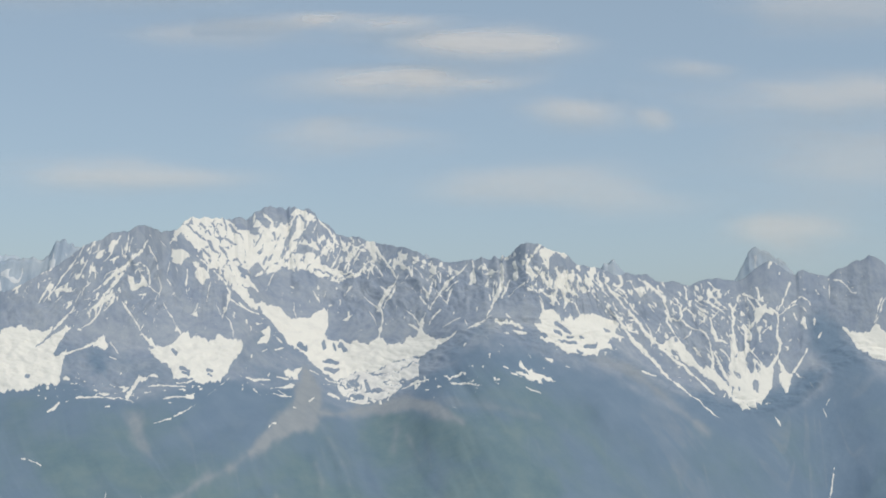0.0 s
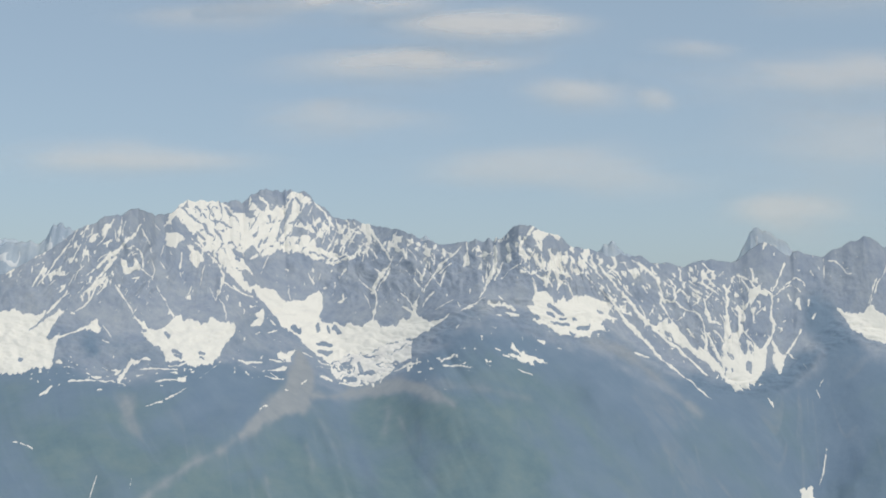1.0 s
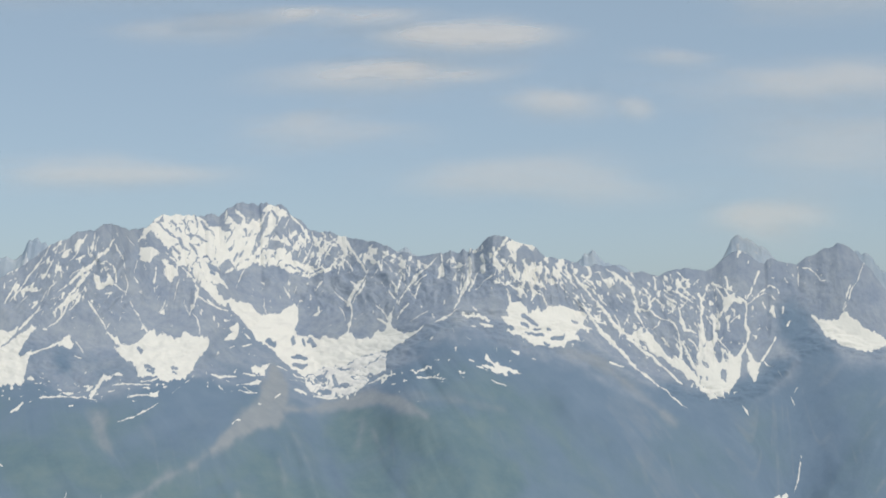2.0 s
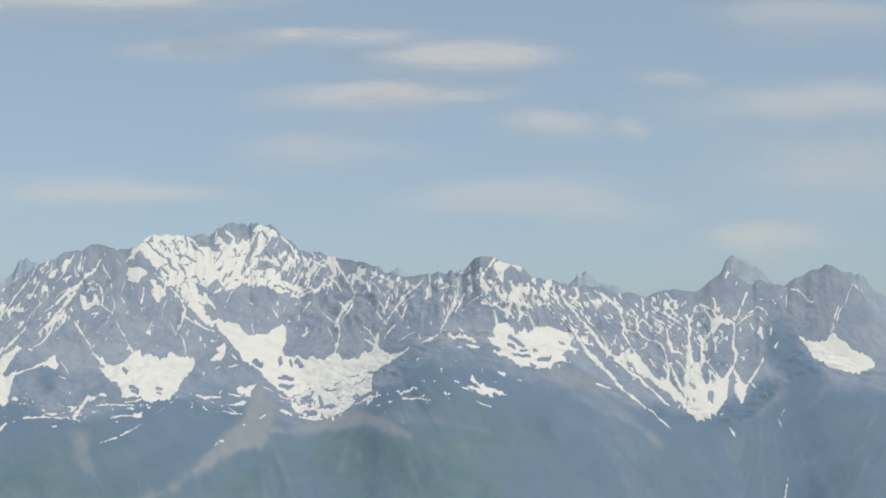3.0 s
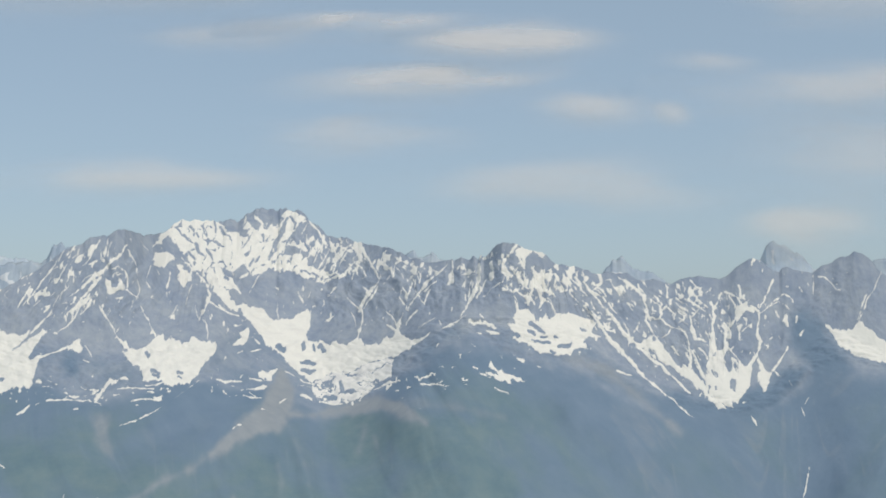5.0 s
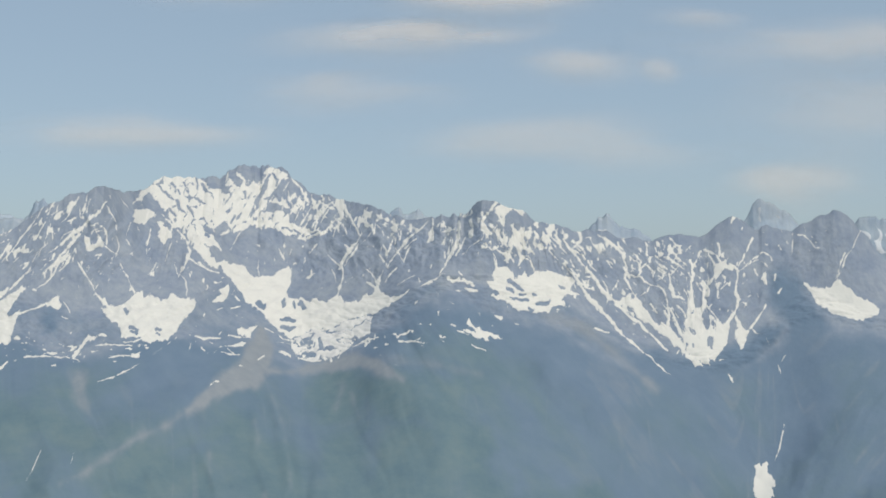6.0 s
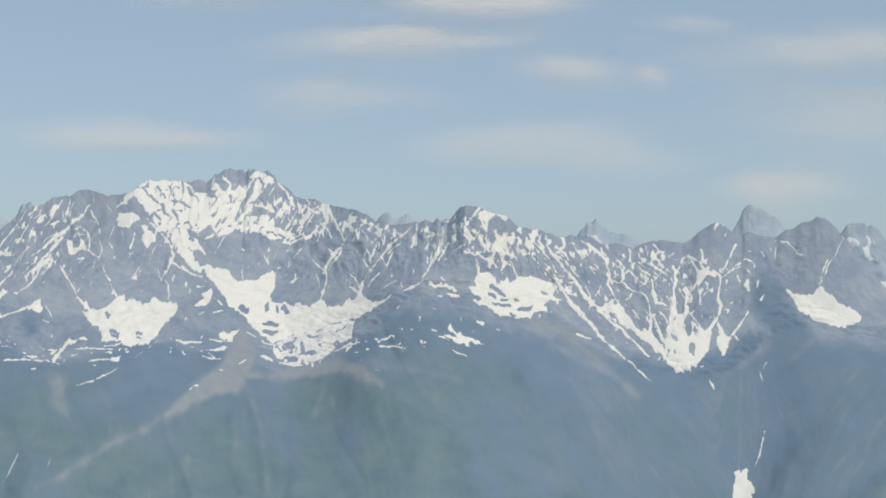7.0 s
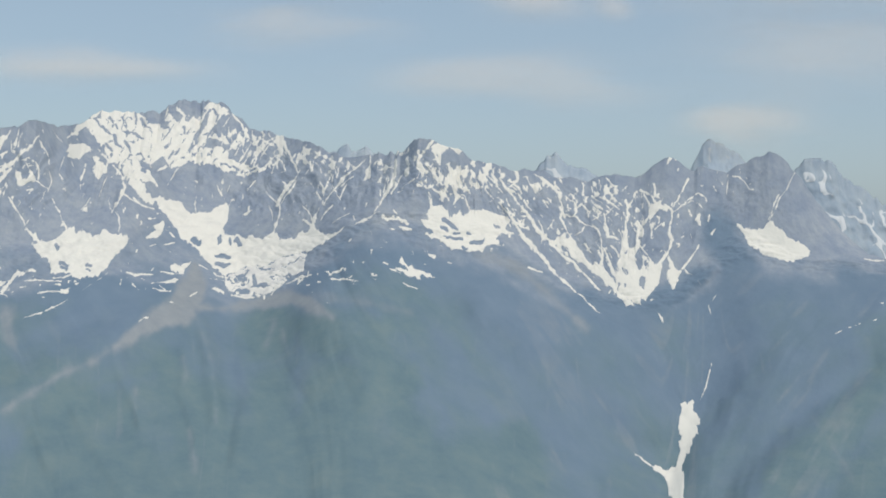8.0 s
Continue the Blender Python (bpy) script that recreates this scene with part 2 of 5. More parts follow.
CREST_HORN = [(-0.0259, 2390, 772), (-0.0236, 2386, 766.2), (-0.0213, 2381, 773.6), (-0.0185, 2374, 767.6), (-0.012, 2356, 780.7),
              (-0.0074, 2343, 790.6), (-0.0036, 2333, 795.3), (0.0066, 2329, 791.7), (0.0205, 2345, 780.1), (0.0297, 2360, 775.8),
              (0.0367, 2371, 764.5), (0.0413, 2378, 755.2), (0.0482, 2389, 754.8), (0.0574, 2396, 750.9), (0.0666, 2402, 745.9),
              (0.0712, 2406, 739.4), (0.0758, 2409, 738.6), (0.0827, 2414, 743.4), (0.0895, 2419, 738.2), (0.0987, 2423, 740.8),
              (0.1055, 2427, 727.6), (0.1124, 2430, 724.5), (0.1193, 2433, 728.1), (0.1261, 2437, 723.9), (0.1329, 2440, 720.7),
              (0.1398, 2441, 726.5), (0.1444, 2441, 732.2), (0.1512, 2442, 732.3), (0.1558, 2443, 736.9), (0.1626, 2444, 732.5),
              (0.1716, 2445, 728.2), (0.1762, 2445, 732.8), (0.1808, 2446, 740.7)]
CREST_WALL = [(0.1854, 2446, 752), (0.1923, 2447, 763.4), (0.1982, 2447, 771.4), (0.2014, 2447, 770.3), (0.2059, 2447, 763.6),
              (0.2126, 2447, 752.4), (0.217, 2447, 744.6), (0.2202, 2447, 742.4), (0.2225, 2447, 750.2), (0.2262, 2447, 754.8),
              (0.2315, 2447, 748.1), (0.2396, 2446, 744.8), (0.2463, 2446, 740.3), (0.2495, 2446, 747.1), (0.2532, 2445, 754.9),
              (0.2623, 2445, 760.6), (0.2678, 2444, 771.8), (0.2736, 2444, 774.1), (0.2768, 2443, 777.4), (0.2796, 2443, 783),
              (0.2849, 2442, 780.8), (0.2894, 2442, 775.2), (0.296, 2440, 760.6), (0.2981, 2440, 748.4), (0.3073, 2440, 728.5),
              (0.312, 2438, 709.5), (0.3214, 2433, 679.4), (0.3355, 2425, 639.5), (0.3495, 2417, 606.5), (0.3611, 2409, 584.7),
              (0.3764, 2400, 572.1), (0.42, 2390, 583), (0.56, 2380, 580)]
WALL_FOOT = [(-0.56, 2080, 595), (-0.4422, 2090, 611), (-0.3813, 2090, 612), (-0.3198, 2110, 591), (-0.2442, 2150, 605),
             (-0.2040, 2470, 685), (-0.1590, 2400, 608), (-0.0918, 2300, 608), (-0.0648, 2270, 640), (-0.0332, 2240, 650),
             (0.0041, 2250, 651), (0.0561, 2300, 632), (0.0837, 2300, 590), (0.1201, 2290, 539), (0.1785, 2250, 500),
             (0.2116, 2290, 519), (0.2591, 2380, 635), (0.3014, 2340, 581), (0.3176, 2330, 573), (0.3780, 2330, 570), (0.56, 2330, 565)]
BOWL_LIP = [(-0.56, 1980, 505), (-0.4438, 1980, 518), (-0.3924, 1990, 528), (-0.3506, 1980, 515), (-0.3039, 1990, 525),
            (-0.2560, 2040, 536), (-0.2315, 2080, 528), (-0.1874, 2160, 516), (-0.1402, 2190, 492), (-0.1131, 2170, 503),
            (-0.0853, 2180, 542), (-0.0524, 2210, 603), (-0.0289, 2225, 632), (0.0026, 2190, 579), (0.0535, 2200, 560),
            (0.1185, 2230, 509), (0.1780, 2235, 478), (0.2107, 2260, 489), (0.2606, 2330, 580), (0.3182, 2310, 550), (0.56, 2300, 545)]
MID_SLOPE = [(-0.56, 1720, 380), (-0.38, 1720, 375), (-0.28, 1760, 350), (-0.17, 1741, 312), (-0.05, 1780, 320), (0.08, 1850, 300),
             (0.17, 1990, 250), (0.22, 2060, 240), (0.30, 2000, 270), (0.42, 2000, 290), (0.56, 2000, 290)]
LOW_SLOPE = [(-0.56, 1250, 120), (0.0, 1280, 110), (0.2, 1420, 80), (0.56, 1450, 90)]
VALLEY = [(-0.56, 800, 0), (0.56, 800, 0)]
# spurs (above 0) and ravines of the lower slopes: height, width, and their lines along the range and up
WEST_FOLDS = [
    (16, 34, [(-463, 480, 3), (-559, 427, 3), (-650, 394, 3), (-741, 357, 3), (-802, 343, 3)]),
    (-12, 60, [(-258, 403, 6), (-226, 347, 6), (-202, 297, 6), (-183, 257, 6)]),
    (11, 40, [(-179, 470, 4), (-120, 439, 4), (-61, 400, 4), (34, 318, 4), (108, 262, 4)]),
    (6, 13, [(-414, 465, 1), (-377, 402, 1), (-344, 334, 1)]),
    (-6, 16, [(-346, 431, 1), (-326, 359, 1), (-322, 298, 1)]),
    (5, 12, [(-695, 340, 1), (-648, 298, 1), (-596, 261, 1)]),
]
MIDDLE_FOLDS = [
    (5, 12, [(-610, 342, 1), (-558, 302, 1), (-511, 263, 1)]),
    (5, 12, [(-551, 407, 1), (-524, 370, 1), (-490, 333, 1)]),
    (4, 12, [(-432, 418, 1), (-405, 361, 1), (-384, 310, 1)]),
    (-15, 60, [(557, 497, 5), (559, 429, 5), (556, 374, 5), (524, 302, 5), (506, 234, 5), (508, 208, 5)]),
    (-9, 22, [(290, 388, 2), (358, 318, 2), (425, 257, 2), (491, 229, 2)]),
]
EAST_FOLDS = [
    (13, 40, [(877, 459, 4), (789, 425, 4), (710, 379, 4), (630, 315, 4), (570, 263, 4)]),
    (11, 34, [(881, 348, 3), (791, 306, 3), (712, 260, 3), (658, 219, 3)]),
    (-9, 34, [(77, 472, 3), (168, 395, 3), (259, 311, 3), (354, 224, 3)]),
    (9, 34, [(136, 499, 3), (267, 414, 3), (376, 341, 3), (442, 287, 3)]),
    (-8, 26, [(855, 399, 2), (755, 337, 2), (667, 269, 2), (612, 223, 2)]),
    (-7, 24, [(-25, 362, 2), (60, 292, 2), (122, 247, 2)]),
]


RANGE = 2300.0  # metres; bearings times this run along the range


def lattice(ix, iy, seed):
    """A repeatable random number from 0 to 1 for each whole-numbered place."""
    n = (ix * 374761393 + iy * 668265263 + seed * 974711) & 0xFFFFFFFF
    n = ((n ^ (n >> 13)) * 1274126177) & 0xFFFFFFFF
    return ((n ^ (n >> 16)) & 0xFFFF) / 65535.0


def value_noise(x, y, seed):
    """Smooth noise from 0 to 1."""
    fx, fy = np.floor(x), np.floor(y)
    ix, iy, tx, ty = fx.astype(np.int64), fy.astype(np.int64), x - fx, y - fy
    tx, ty = tx * tx * (3 - 2 * tx), ty * ty * (3 - 2 * ty)
    low = lattice(ix, iy, seed) * (1 - tx) + lattice(ix + 1, iy, seed) * tx
    high = lattice(ix, iy + 1, seed) * (1 - tx) + lattice(ix + 1, iy + 1, seed) * tx
    return low * (1 - ty) + high * ty


def fractal(x, y, seed, octaves=4):
    """Fractal noise from about -1 to 1."""
    total, size, weight = 0 * x, 1.0, 0.0
    for n in range(octaves):
        total = total + (2 * value_noise(x / size, y / size, seed + n) - 1) * size
        weight, size = weight + size, size / 2
    return total / weight * 1.6


def ribs(x, y, seed, octaves=3):
    """Sharp ribs (1) between rounded gullies (towards 0)."""
    total, size, weight = 0 * x, 1.0, 0.0
    for n in range(octaves):
        total = total + (1 - np.abs(2 * value_noise(x / size, y / size, seed + n) - 1)) * size
        weight, size = weight + size, size / 2.1
    return total / weight


def step(low, high, v):
    t = np.clip((v - low) / (high - low), 0, 1)
    return t * t * (3 - 2 * t)


def soften(v, width, axis):
    """A running mean, twice, along one axis."""
    for _ in range(2):
        pad = [(0, 0)] * v.ndim
        pad[axis] = (width, width)
        run = np.cumsum(np.pad(v, pad, mode="edge"), axis=axis)
        run = np.concatenate([np.zeros_like(np.take(run, [0], axis=axis)), run], axis=axis)
        n = 2 * width + 1
        size = v.shape[axis]
        v = (np.take(run, np.arange(n, n + size), axis=axis) - np.take(run, np.arange(size), axis=axis)) / n
    return v


def line(points, bearing, width):
    p = np.array(points, float)
    y, z = (np.interp(bearing, p[:, 0], p[:, k]) for k in (1, 2))
    return (soften(y, width, 0), soften(z, width, 0)) if width else (y, z)


def loft(lines, counts):
    """Rows of points between neighbouring lines, and each row's level: 1.0 is the second line and so on."""
    ys, zs, level = [], [], []
    for k, count in enumerate(counts):
        for i in range(count):
            t = i / count
            ys.append(lines[k][0] * (1 - t) + lines[k + 1][0] * t)
            zs.append(lines[k][1] * (1 - t) + lines[k + 1][1] * t)
            level.append(k + t)
    ys.append(lines[-1][0]), zs.append(lines[-1][1]), level.append(float(len(counts)))
    return np.array(ys), np.array(zs), np.array(level)


def from_line(points, x, z, widths=False):
    """How far places lie inside a tapering line of (x, z, half width): above 0 inside."""
    best, wide = np.full(x.shape, -1e3), np.zeros(x.shape)
    for (x0, z0, w0), (x1, z1, w1) in zip(points, points[1:]):
        dx, dz = x1 - x0, z1 - z0
        t = np.clip(((x - x0) * dx + (z - z0) * dz) / (dx * dx + dz * dz + 1e-6), 0, 1)
        half = w0 + (w1 - w0) * t
        d = half - np.hypot(x - x0 - t * dx, z - z0 - t * dz)
        wide = np.where(d > best, half, wide)
        best = np.maximum(best, d)
    return (best, wide) if widths else best


def make_range():
    """The grid of the whole range: x, y, z, level and bearing, row by row from behind the crest down to the valley."""
    bearing = np.arange(-0.54, 0.5401, 0.00085)
    crest = line(CREST_SHOULDER + CREST_SUMMIT + CREST_HORN + CREST_WALL, bearing, 0)
    soft = [line(p, bearing, w) for p, w in ((WALL_FOOT, 8), (BOWL_LIP, 12), (MID_SLOPE, 40), (LOW_SLOPE, 55), (VALLEY, 1))]
    back = (crest[0] + 230, soften(crest[1], 28, 0) - 190)
    far = (back[0] + 500, back[1] * 0 + 120)
    y, z, level = loft([far, back, crest, *soft], [6, 16, 150, 64, 124, 70, 30])
    lv = level[:, None] + 0 * y
    smooth_y, smooth_z = soften(y, 7, 0), soften(z, 7, 0)
    keep = step(0.16, 0.4, np.abs(lv - 2))
    y, z = y * (1 - keep) + smooth_y * keep, z * (1 - keep) + smooth_z * keep
    u = RANGE * bearing[None, :] + 0 * y
    # walls: steep ribs and gullies, warped so that no two are alike
    warp = 44 * fractal(u / 95, z / 80, 5, 3)
    wall = step(2.02, 2.26, lv) * (1 - step(2.66, 3.02, lv)) * step(1.98, 2.0, lv)
    high = step(640, 760, z)
    east = step(0.05, 0.13, bearing)[None, :]
    lean = np.where(bearing < -0.27, 0.7, 0.0)[None, :] + np.where((bearing > 0.04) & (bearing < 0.17), -0.55, 0.0)[None, :]
    across = u + warp - soften(lean + 0 * z, 17, 1) * z
    d = wall * (12 * (ribs(across / 74, z / 170, 11) - 0.62) + 8.5 * (ribs(across / 31, z / 60, 21) - 0.6)
                + 4 * fractal(u / 17, z / 19, 31, 4))
    d = d - wall * east * 2.5 * (ribs(u / 50, z / 150, 41) - 0.6)
    d = d * (1 - 0.65 * np.exp(-((bearing + 0.283) / 0.026) ** 2) - 0.62 * np.exp(-((bearing - 0.195) / 0.06) ** 2)
             - 0.55 * step(-0.31, -0.36, bearing) - 0.5 * step(0.25, 0.28, bearing))[None, :]
    # bowls, moraines and the grassy lower slopes
    bowl = step(2.9, 3.1, lv) * (1 - step(3.9, 4.1, lv))
    d = d + bowl * (3.2 * fractal(u / 45, z / 16, 51, 4) + 1.5 * fractal(u / 12, z / 6, 52, 2))
    turf = step(3.85, 4.25, lv)
    slant = step(0.2, 0.26, bearing)[None, :]  # the slopes fall towards the ravine from both sides
    fold = u + 60 * fractal(u / 220, z / 200, 61, 3)
    d = d + turf * ((1 - slant) * 4 * fractal((fold + 0.8 * z) / 85, (z - 0.4 * u) / 300, 62, 4) + slant * 2.8 * fractal((fold - 0.9 * z) / 85, (z + 0.5 * u) / 300, 64, 4))
    for height, width, points in WEST_FOLDS + MIDDLE_FOLDS + EAST_FOLDS:
        d = d + step(3.7, 4.1, lv) * height * np.exp(-(np.minimum(0, from_line(points, u + 9 * fractal(u / 60, z / 60, 67, 3), z)) / width) ** 2)
    # towers and notches of the skyline
    tower = step(1.9, 2.0, lv) * (1 - step(2.0, 2.12, lv))
    bold = 0.85 - 0.2 * step(0.06, 0.1, bearing) + 1.3 * np.exp(-((bearing + 0.195) / 0.05) ** 2) + 0.4 * np.exp(-((bearing + 0.05) / 0.04) ** 2)
    jag = (1.6 * fractal(u / 24, 0 * u, 71, 2) + 4.5 * (ribs(u / 12, 0 * u, 77, 2) - 0.58) + 3.6 * fractal(u / 7, 0 * u, 73, 3)) * bold[None, :]
    behind = (1 - step(1.0, 2.0, lv)) * 14 * fractal(u / 70, y / 70, 81, 3)
    y = y - 0.72 * d
    z = z + (0.1 + 0.56 * step(2.08, 2.5, lv)) * d + tower * 0.5 * jag + behind
    return bearing[None, :] * y, y, z, lv, bearing

X, Y, Z, LEVEL, BEARING = make_range()
ROWS, COLS = X.shape


def outward(x, y, z):
    """The unit normals of a grid, turned to the open side."""
    p = np.stack([x, y, z], -1)
    n = np.cross(np.gradient(p, axis=1), np.gradient(p, axis=0))
    n /= np.linalg.norm(n, axis=-1, keepdims=True) + 1e-9
    return np.where(n[..., 2:3] < 0, -n, n)


NORMAL = outward(X, Y, Z)


def sheet(name, p, cells, surface, covers=(), seamless=False):
    """One mesh object of the chosen cells of a grid of points; seamless: shaded by the whole grid's normals, so that no seam shows."""
    rows, cols = p.shape[:2]
    number = np.arange(rows * cols).reshape(rows, cols)
    quads = np.stack([number[:-1, :-1], number[1:, :-1], number[1:, 1:], number[:-1, 1:]], -1)[cells]
    used, faces = np.unique(quads, return_inverse=True)
    faces = faces.reshape(-1, 4)
    mesh = bpy.data.meshes.new(name)
    mesh.vertices.add(len(used))
    mesh.vertices.foreach_set("co", p.reshape(-1, 3)[used].astype(np.float32).ravel())
    mesh.loops.add(faces.size)
    mesh.loops.foreach_set("vertex_index", faces.astype(np.int32).ravel())
    mesh.polygons.add(len(faces))
    mesh.polygons.foreach_set("loop_start", np.arange(0, faces.size, 4, dtype=np.int32))
    mesh.polygons.foreach_set("use_smooth", np.full(len(faces), True))
    for key, values in covers:
        mesh.attributes.new(key, "FLOAT", "POINT").data.foreach_set("value", values.reshape(-1)[used].astype(np.float32))
    mesh.update(calc_edges=True)
    mesh.validate()
    if seamless:
        n = np.cross(np.gradient(p, axis=0), np.gradient(p, axis=1)).reshape(-1, 3)[used]
        mesh.normals_split_custom_set_from_vertices((n / (np.linalg.norm(n, axis=1, keepdims=True) + 1e-9)).tolist())
    mesh.materials.append(surface)
    return new(name, mesh)


def from_outline(points, x, z):
    """How far places lie inside a closed outline: above 0 inside."""
    far, inside = np.full(x.shape, 1e3), np.zeros(x.shape, bool)
    for (x0, z0), (x1, z1) in zip(points, points[1:] + points[:1]):
        dx, dz = x1 - x0, z1 - z0
        t = np.clip(((x - x0) * dx + (z - z0) * dz) / (dx * dx + dz * dz + 1e-6), 0, 1)
        far = np.minimum(far, np.hypot(x - x0 - t * dx, z - z0 - t * dz))
        if z0 != z1:
            inside ^= ((z0 > z) != (z1 > z)) & (x < x0 + (z - z0) * dx / dz)
    return np.where(inside, far, -far)


U = RANGE * BEARING[None, :] + 0 * Z  # metres along the range; snow and plants are laid out over (U, Z)
SCREE_COVER, HEATH_SHADE_PATCH, TURF_PATCH = np.zeros(Z.shape), np.zeros(Z.shape), np.zeros(Z.shape)


def cover_patch(cover, points):
    """A stretch of ground with a cover colour of its own, with an uneven rim."""
    p = np.array(points, float)
    rows = np.where(((Z > p[:, 1].min() - 140) & (Z < p[:, 1].max() + 140)).any(1))[0]
    part = slice(rows[0], rows[-1] + 1)
    d = from_line(points, U[part], Z[part]) + 16 * fractal(U[part] / 70, Z[part] / 60, 311, 4)
    cover[part] = np.maximum(cover[part], step(-42, 42, d))


def scree_band(points, amount=1.0):
    """A band of pale broken stone on the ground; amount says how closely it lies."""
    p = np.array(points, float)
    rows = np.where(((Z > p[:, 1].min() - 60) & (Z < p[:, 1].max() + 60)).any(1))[0]
    part = slice(rows[0], rows[-1] + 1)
    d = from_line(points, U[part], Z[part]) + 5 * fractal(U[part] / 22, Z[part] / 22, 301, 3)
    SCREE_COVER[part] = np.maximum(SCREE_COVER[part], amount * step(-13, 12, d))


scree_band([(-425, 544, 9), (-423, 510, 25.4), (-434, 485, 28.4), (-471, 468, 17.9), (-515, 449, 11.2), (-554, 429, 6)])
scree_band([(-554, 429, 4), (-588, 412, 3), (-650, 394, 3), (-700, 374, 3), (-741, 357, 3), (-790, 345, 1)], 0.72)
scree_band([(-455, 492, 8), (-360, 474, 10), (-250, 492, 12), (-160, 500, 10), (-80, 494, 7), (0, 478, 4)], 0.42)
scree_band([(-431, 479, 6.7), (-358, 476, 6), (-295, 485, 6.7), (-229, 497, 9.7), (-182, 486, 9), (-147, 471, 4.5)])
scree_band([(-769, 472, 17.9), (-760, 448, 14.9), (-742, 423, 6.7)], 0.6)
scree_band([(-263, 455, 6.7), (-273, 423, 3)], 0.5)
scree_band([(-243, 442, 3.7), (-226, 411, 1.5)], 0.5)
scree_band([(-425, 409, 2.2), (-415, 386, 1.5)], 0.5)
scree_band([(-407, 462, 3), (-371, 402, 1.5), (-347, 333, 0.7)], 0.5)
scree_band([(-396, 321, 3), (-388, 308, 3.7), (-377, 283, 2.2)], 0.5)
scree_band([(-508, 370, 3.7), (-502, 336, 0.7)], 0.5)
scree_band([(114, 574, 9), (178, 557, 12.7), (229, 520, 7.5), (321, 448, 4.5)], 0.6)
scree_band([(758, 313, 2.2), (807, 270, 2.2), (845, 241, 1.5)], 0.5)
# heath strokes; some only darken the ground in place of shade
cover_patch(HEATH_SHADE_PATCH, [(-659, 468, 21), (-564, 469, 24), (-493, 481, 10)])
cover_patch(HEATH_SHADE_PATCH, [(-214, 435, 22), (-196, 361, 26)])
cover_patch(HEATH_SHADE_PATCH, [(-347, 443, 14), (-306, 366, 15)])
cover_patch(HEATH_SHADE_PATCH, [(-717, 439, 24), (-627, 474, 36), (-558, 506, 26)])
cover_patch(HEATH_SHADE_PATCH, [(-184, 562, 12), (-101, 583, 17), (-50, 564, 22), (14, 545, 22)])
# shade on the eastern slope, painted with the dark heath colour
cover_patch(HEATH_SHADE_PATCH, [(545, 626, 29), (593, 552, 47), (564, 433, 43)])
cover_patch(HEATH_SHADE_PATCH, [(-836, 564, 26), (-816, 537, 17)])
cover_patch(HEATH_SHADE_PATCH, [(-961, 469, 26), (-884, 485, 22)])
cover_patch(HEATH_SHADE_PATCH, [(56, 531, 19), (160, 493, 26), (266, 445, 26)])
# darkens up-facing ground round the fan's foot, where sunlight made it too pale
cover_patch(HEATH_SHADE_PATCH, [(182, 545, 19), (258, 506, 22), (333, 481, 21), (412, 468, 22), (488, 506, 24), (558, 559, 24)])
cover_patch(HEATH_SHADE_PATCH, [(802, 531, 26), (868, 493, 26)])
cover_patch(TURF_PATCH, [(-334, 421, 34), (-186, 450, 43), (-61, 435, 43), (-2, 388, 43)])
cover_patch(TURF_PATCH, [(-604, 373, 26), (-468, 403, 34), (-430, 368, 34)])
cover_patch(TURF_PATCH, [(-654, 353, 43), (-494, 349, 51), (-306, 321, 68), (-67, 362, 68), (0, 283, 77)])
cover_patch(TURF_PATCH, [(-680, 278, 68), (-421, 267, 68), (211, 255, 51)])
cover_patch(TURF_PATCH, [(708, 237, 34), (802, 299, 43), (878, 383, 34)])
cover_patch(TURF_PATCH, [(-932, 432, 29), (-818, 411, 34), (-679, 380, 17)])

# ------------------------------------------------------------------ the mountains and the lower slopes
wobble = fractal(U / 130, Z / 90, 201, 4)
HEATH_COVER = np.maximum(0.45 * step(2.95, 3.35, LEVEL + 0.14 * wobble) * step(700, 600, Z) + 0.6 * step(3.95, 4.2, LEVEL + 0.12 * wobble), HEATH_SHADE_PATCH)
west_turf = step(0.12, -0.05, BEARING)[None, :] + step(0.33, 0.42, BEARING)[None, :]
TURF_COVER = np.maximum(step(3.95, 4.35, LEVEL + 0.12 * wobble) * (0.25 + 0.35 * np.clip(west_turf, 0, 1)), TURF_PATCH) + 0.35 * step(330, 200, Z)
TURF_COVER = TURF_COVER * (1 - 0.8 * HEATH_SHADE_PATCH)
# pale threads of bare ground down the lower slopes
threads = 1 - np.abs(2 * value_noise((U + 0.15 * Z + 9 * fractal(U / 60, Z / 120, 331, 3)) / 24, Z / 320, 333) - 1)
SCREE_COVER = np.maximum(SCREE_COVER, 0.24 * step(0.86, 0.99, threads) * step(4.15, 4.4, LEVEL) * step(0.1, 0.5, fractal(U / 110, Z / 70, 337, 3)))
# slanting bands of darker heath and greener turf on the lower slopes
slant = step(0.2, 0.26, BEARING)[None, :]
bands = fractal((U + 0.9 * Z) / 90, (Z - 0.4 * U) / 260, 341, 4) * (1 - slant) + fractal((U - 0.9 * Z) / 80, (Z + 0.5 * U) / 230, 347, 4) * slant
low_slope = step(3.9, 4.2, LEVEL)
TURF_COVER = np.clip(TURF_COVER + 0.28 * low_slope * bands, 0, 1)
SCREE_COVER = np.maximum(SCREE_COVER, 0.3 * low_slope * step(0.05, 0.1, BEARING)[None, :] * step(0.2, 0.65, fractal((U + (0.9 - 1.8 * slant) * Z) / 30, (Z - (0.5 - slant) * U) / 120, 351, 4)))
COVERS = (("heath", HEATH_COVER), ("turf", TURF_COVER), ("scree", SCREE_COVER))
POINTS = np.stack([X, Y, Z], -1)
